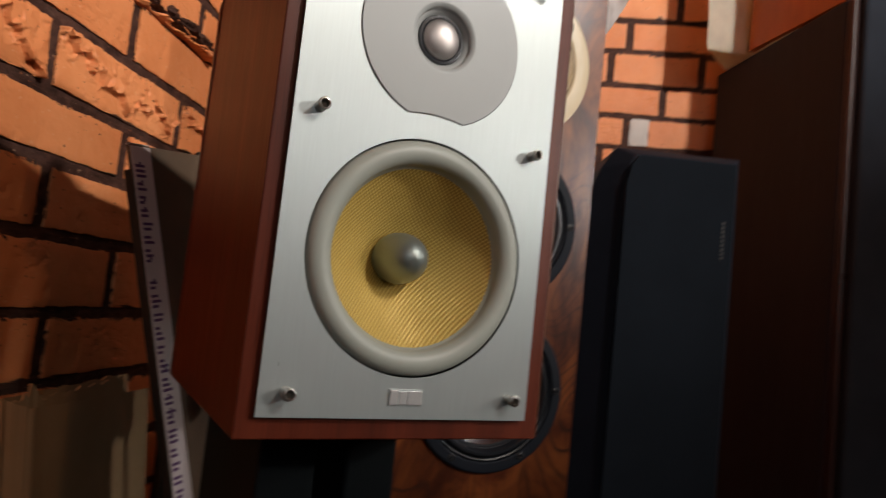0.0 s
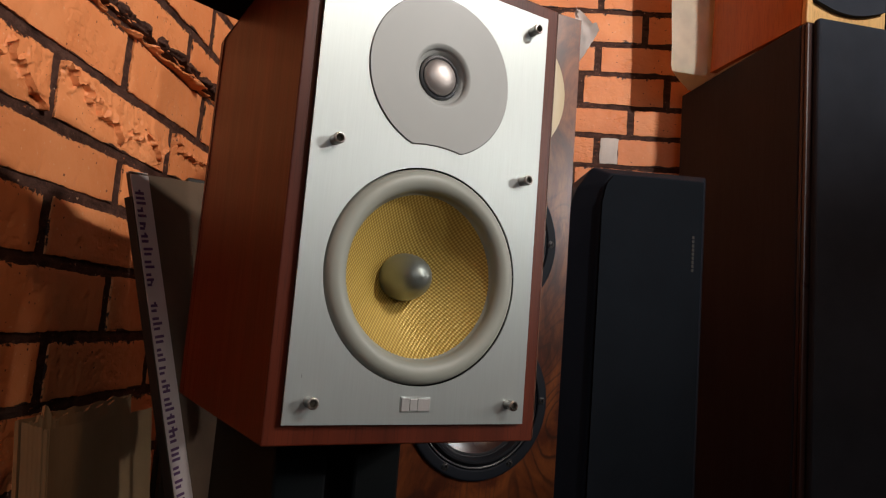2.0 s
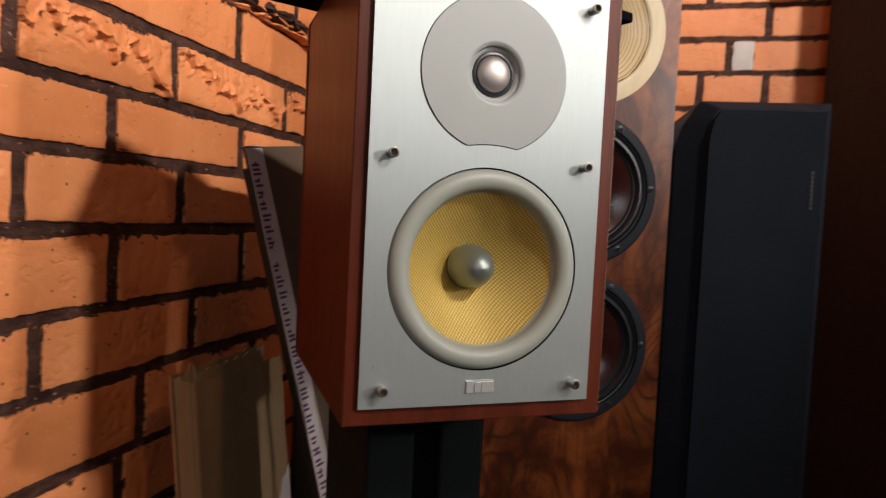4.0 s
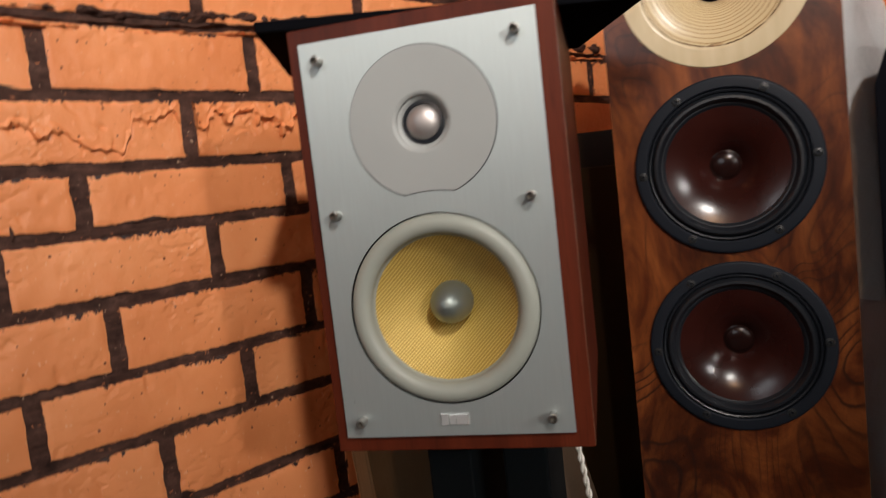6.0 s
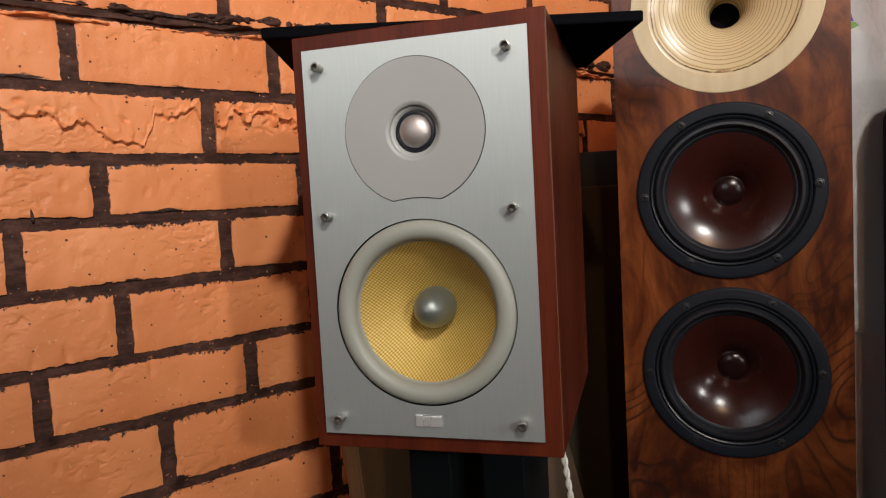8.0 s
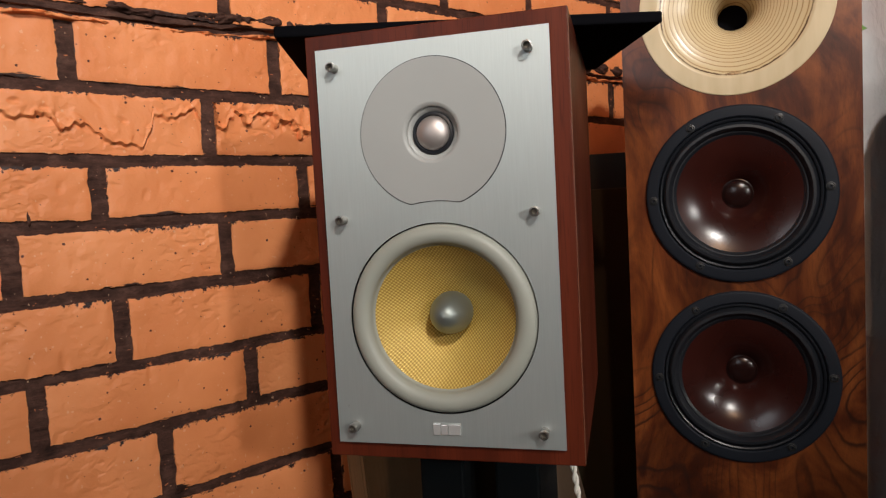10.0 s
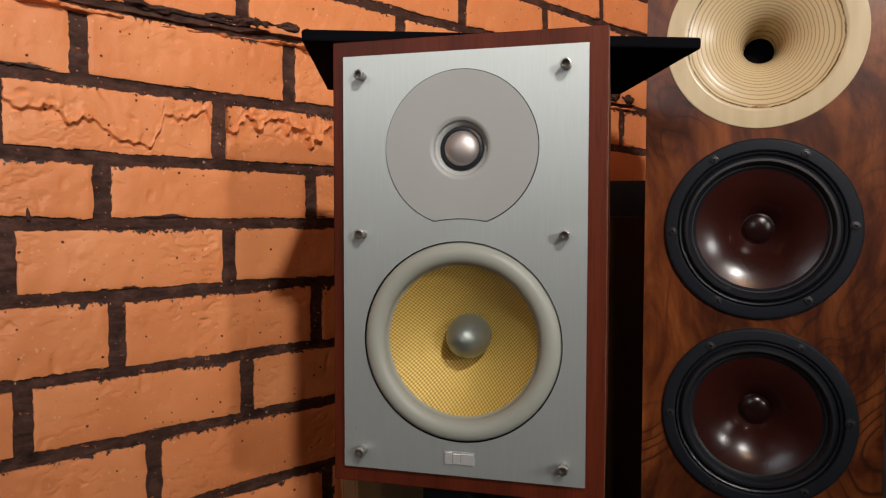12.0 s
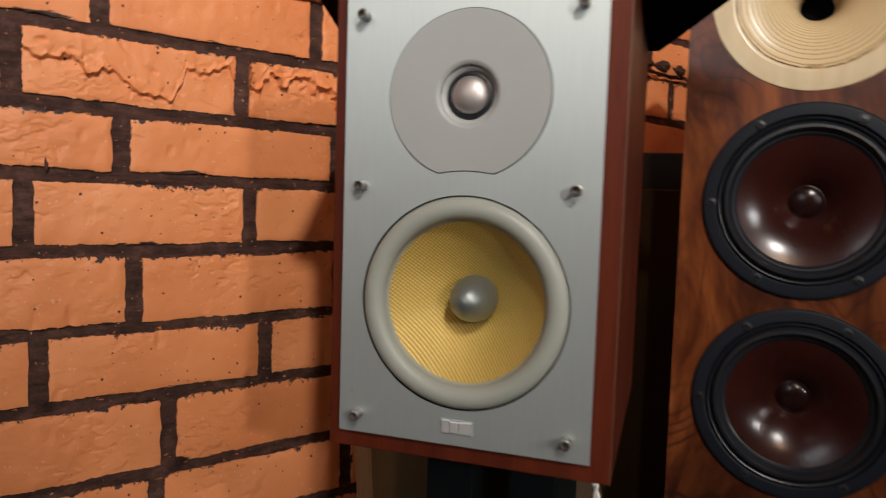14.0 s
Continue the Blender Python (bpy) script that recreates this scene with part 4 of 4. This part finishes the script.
def brick_mesh(w, h, seed, nx=22, nz=6, torn=None, crumbs=0.5, thick=0.0036, wander=0.085):
    """One painted brick, x along the wall, face towards -y; torn is the lower edge of a thicker skin on it, as shares of its size."""
    bm = bmesh.new()
    rows = []
    for j in range(nz + 1):
        row = []
        for i in range(nx + 1):
            u, v = i / nx, j / nz
            x, z = w * u, h * v
            edge = min(1.0, min(min(u, 1 - u) * w, min(v, 1 - v) * h) / 0.005)
            dx = dz = 0.0
            if i in (0, nx):
                dx = 0.0022 * noise.noise((seed, z * 50, u * 5)) + 0.0018 * noise.noise((seed, z * 330, u * 9))
            if j in (0, nz):
                dz = 0.0026 * noise.noise((x * 11, seed, v * 5)) + 0.0018 * noise.noise((x * 28, seed, v * 5)) + 0.0016 * noise.noise((x * 120, seed, v * 9)) + 0.0017 * max(-0.25, noise.noise((x * 420, seed, v * 3))) * (1 if j else -1)
            y = 0.0010 * (1 - edge) - 0.0020 * noise.noise((x * 14, z * 14, seed)) - 0.0008 * noise.noise((x * 70, z * 70, seed + 4))
            dent = noise.noise((x * 55, z * 75, seed + 9))
            y += 0.0022 * max(0.0, dent - 0.42) / 0.3
            if torn:
                k = line_at(torn, u) + wander * (noise.noise((x * 55, z * 20, seed + 6.0)) + 0.55 * noise.noise((x * 130, z * 70, seed + 1.0)))
                d = (v - k) * h
                lip = min(1.0, max(0.0, d / 0.0018))
                y -= (thick + 0.0016 * noise.noise((x * 45, seed, 3.0)) + 0.5 * thick * math.exp(-(((d - 0.003) / 0.003) ** 2))) * lip * min(1.0, max(0.25, 1.3 - d / 0.05))
                y += 0.0018 * max(0.0, 1 - abs(d + 0.0016) / 0.0018)
                near = min(1.0, 1.5 * max(0.0, 1 - abs(d - 0.003) / 0.016))
                raw = noise.noise((x * 58, z * 68, seed + 8)) + 0.45 * noise.noise((x * 125, z * 135, seed))
                pop = min(1.0, max(0.0, (raw + 0.02) / 0.16))
                lump = 0.0068 * pop * pop * (3 - 2 * pop) + 0.004 * max(0.0, raw - 0.14) - 0.0032 + 0.0005 * noise.noise((x * 300, z * 300, seed))
                y -= crumbs * near * min(0.0100, max(-0.0040, lump))
            row.append(bm.verts.new((x + dx, min(y, 0.0016), z + dz)))
        rows.append(row)
    for a, b in zip(rows, rows[1:]):
        for i in range(nx):
            bm.faces.new((a[i], a[i + 1], b[i + 1], b[i]))
    rim = rows[0] + [r[-1] for r in rows[1:]] + rows[-1][-2::-1] + [r[0] for r in rows[-2:0:-1]]
    back = [bm.verts.new((v.co.x, 0.016, v.co.z)) for v in rim]
    for k in range(len(rim)):
        bm.faces.new((rim[k], back[k], back[(k + 1) % len(rim)], rim[(k + 1) % len(rim)]))
    return bm


TORN = {
    0: ((0, 0.58), (0.10, 0.58), (0.23, 0.63), (0.28, 0.40), (0.39, 0.47), (0.44, 0.39), (0.47, 0.25), (0.58, 0.17), (0.66, 0.17), (0.71, 0.47), (0.74, 0.75), (0.82, 0.60), (0.89, 0.68), (0.96, 0.77), (1, 0.55)),
    1: ((0, 0.60), (0.15, 0.68), (0.30, 0.75), (0.45, 0.62), (0.55, 0.45), (0.62, 0.60), (0.75, 0.60), (0.83, 0.50), (0.87, 0.25), (0.92, 0.08), (1, 0.05)),
    2: ((0, 0.80), (0.12, 0.72), (0.25, 0.62), (0.33, 0.45), (0.45, 0.52), (0.52, 0.18), (0.60, 0.40), (0.75, 0.45), (0.9, 0.30), (1, 0.35)),
    -1: ((0, 0.7), (0.3, 0.55), (0.6, 0.66), (0.8, 0.5), (1, 0.62)),
}


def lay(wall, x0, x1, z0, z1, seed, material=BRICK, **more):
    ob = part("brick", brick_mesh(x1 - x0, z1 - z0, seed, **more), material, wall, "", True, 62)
    ob.location = (x0, 0, z0)
    return ob


BED, HEAD = 0.0078, 0.0102  # half joints
WEST_BEDS = [0.09, 0.18, 0.268, 0.357, 0.455, 0.542, 0.635, 0.722, 0.800, 0.888, 0.980, 1.062, 1.150, 1.238, 1.326, 1.414] + [1.50 + 0.0885 * k for k in range(14)]
WEST_HEADS = {
    0: (0.10,), 1: (-0.03,), 2: (0.19, 0.45), 3: (-0.065, 0.227, 0.50), 4: (-0.206, 0.061, 0.330, 0.60),
    5: (-0.106, 0.172, 0.455, 0.72), 6: (-0.219, 0.0375, 0.296, 0.57), 7: (-0.120, 0.164, 0.444, 0.71), 8: (-0.229, 0.025, 0.274, 0.582),
    9: (-0.142, 0.129, 0.427, 0.69), 10: (-0.20, 0.060, 0.33, 0.61), 11: (-0.07, 0.20, 0.47, 0.693), 12: (0.06, 0.34), 13: (-0.06, 0.2), 14: (0.08,), 15: (-0.05,),
}


def course(known, lo, hi, step=0.27):
    xs = sorted(known)
    while xs[0] - step > lo:
        xs.insert(0, xs[0] - step)
    while xs[-1] + step < hi:
        xs.append(xs[-1] + step)
    return [lo] + xs + [hi]


rng = random.Random(11)
for k, (z0, z1) in enumerate(zip(WEST_BEDS, WEST_BEDS[1:])):
    ys = course(WEST_HEADS.get(k, (0.06 if k % 2 else -0.07,)), -1.2, WY - 0.012)
    for y0, y1 in zip(ys, ys[1:]):
        if y1 - y0 > 0.04:
            near = -0.45 < y0 < 0.75 and 2 <= k <= 12
            more = dict(nx=170, nz=14) if near else dict(nx=22, nz=6)
            if k == 8 and near:
                at = ys.index(y0) - ys.index(-0.229)
                more = dict(nx=210, nz=60, torn=TORN.get(at, TORN[-1]), crumbs=0.25 if at == 0 else 0.45, thick=0.0036 if at == 0 else 0.0058, wander=0.13 if at == 0 else 0.26)
            lay(wall_west, y0 - FAR_Y + HEAD, y1 - FAR_Y - HEAD, z0 + BED, z1 - BED, rng.uniform(0, 90), **more)

NORTH_BEDS = [0.72 - 0.09 * k for k in range(8, 0, -1)] + [0.72, 0.815, 0.905, 0.998, 1.091, 1.181, 1.269, 1.367, 1.459, 1.560, 1.655, 1.75, 1.845] + [1.94 + 0.09 * k for k in range(9)]
NORTH_HEADS = {0: (0.3,), 1: (0.17,), 2: (0.3,), 3: (0.278, 0.442), 4: (0.346, 0.60), 5: (0.19, 0.44), 6: (0.29, 0.541), 7: (0.10, 0.336), 8: (0.21, 0.47), 9: (0.337, 0.60), 10: (0.2,), 11: (0.33,), 12: (0.2,)}
for k, (z0, z1) in enumerate(zip(NORTH_BEDS, NORTH_BEDS[1:]), -8):
    xs = course(NORTH_HEADS.get(k, (0.33 if k % 2 else 0.2,)), WX + 0.012, 1.4, 0.262)
    for x0, x1 in zip(xs, xs[1:]):
        if x1 - x0 > 0.04:
            if k == 4 and abs(x0 - 0.346) < 0.001:
                lay(wall_north, x0 - WX + HEAD, x0 - WX + 0.062, z0 + BED, z1 - BED, 3.3, GREY_BRICK)
                x0 += 0.062 - HEAD
            lay(wall_north, x0 - WX + HEAD, x1 - WX - HEAD, z0 + BED, z1 - BED, rng.uniform(0, 90))


def ledge(name, material, z, label, seed, grow_from, base, swing, flat, soft=1.0):
    """A ragged strip that stands out of the wall along one bed joint."""
    bm = bmesh.new()
    rows = []
    nx, nj = 900, 18
    for j in range(nj + 1):
        a = radians(-90 + 180 * j / nj)
        row = []
        for i in range(nx + 1):
            x = -0.75 + 1.75 * i / nx
            grow = min(1.0, max(0.0, (x - grow_from) / 0.15))
            size = base * (0.62 + 0.38 * grow) + swing * (0.85 + 0.15 * grow) * (noise.noise((x * 9, 2.0, seed)) + soft * (0.8 * noise.noise((x * 34, 5.0, seed)) + 0.35 * noise.noise((x * 110, 5.0, seed))))
            size = max(0.0022, size)
            lump = 1 + soft * (0.36 * noise.noise((x * 34, j * 0.22, seed)) + 0.24 * noise.noise((x * 85, j * 0.40, seed)) + 0.15 * noise.noise((x * 170, j * 0.7, seed)) + 0.09 * noise.noise((x * 330, j * 1.2, seed)))
            rise = 0.005 * noise.noise((x * 6, 8.0, seed)) + 0.003 * noise.noise((x * 26, 8.0, seed))
            row.append(bm.verts.new((x - FAR_Y, 0.008 - size * 1.15 * lump * math.cos(a), z + 0.010 * grow + rise + size * flat * math.sin(a) * lump)))
        rows.append(row)
    for a, b in zip(rows, rows[1:]):
        for i in range(nx):
            bm.faces.new((a[i], a[i + 1], b[i + 1], b[i]))
    part(name, bm, material, wall_west, label, True, 85)


def paint_run(y, z0, z1, wide):
    """A drop of joint paint that ran down a brick and dried, thickest near its foot."""
    bm = bmesh.new()
    n = 8
    rows = []
    for j in range(13):
        u = j / 12
        r = wide / 2 * (0.08 + 0.92 * math.sin(math.pi * u**0.62) ** 0.8) * (1 + 0.15 * noise.noise((u * 6, y, 2.0)))
        rows.append([bm.verts.new((y - FAR_Y + r * math.cos(2 * math.pi * i / n) + 0.0004 * math.sin(u * 5), -0.0004 - 0.7 * r * math.sin(2 * math.pi * i / n), z0 + (z1 - z0) * u)) for i in range(n)])
    for a, b in zip(rows, rows[1:]):
        for i in range(n):
            bm.faces.new((a[i], a[(i + 1) % n], b[(i + 1) % n], b[i]))
    bm.faces.new(rows[0][::-1]), bm.faces.new(rows[-1])
    part("paint_run", bm, MORTAR, wall_west, "dried run of black joint paint", True)


paint_run(-0.1972, 0.7245, 0.7410, 0.0042)

ledge("torn_joint", MORTAR, 0.991, "rough mortar standing out of the joint", 3.0, 0.04, 0.0120, 0.009, 0.68, 1.0)
ledge("torn_joint", MORTAR, 0.978, "rough mortar standing out of the joint", 5.0, 0.02, 0.0125, 0.007, 0.20, 0.8)
ledge("torn_skin", BRICK, 0.969, "torn lip of the painted skin", 7.0, 0.05, 0.0140, 0.015, 0.26, 0.8)
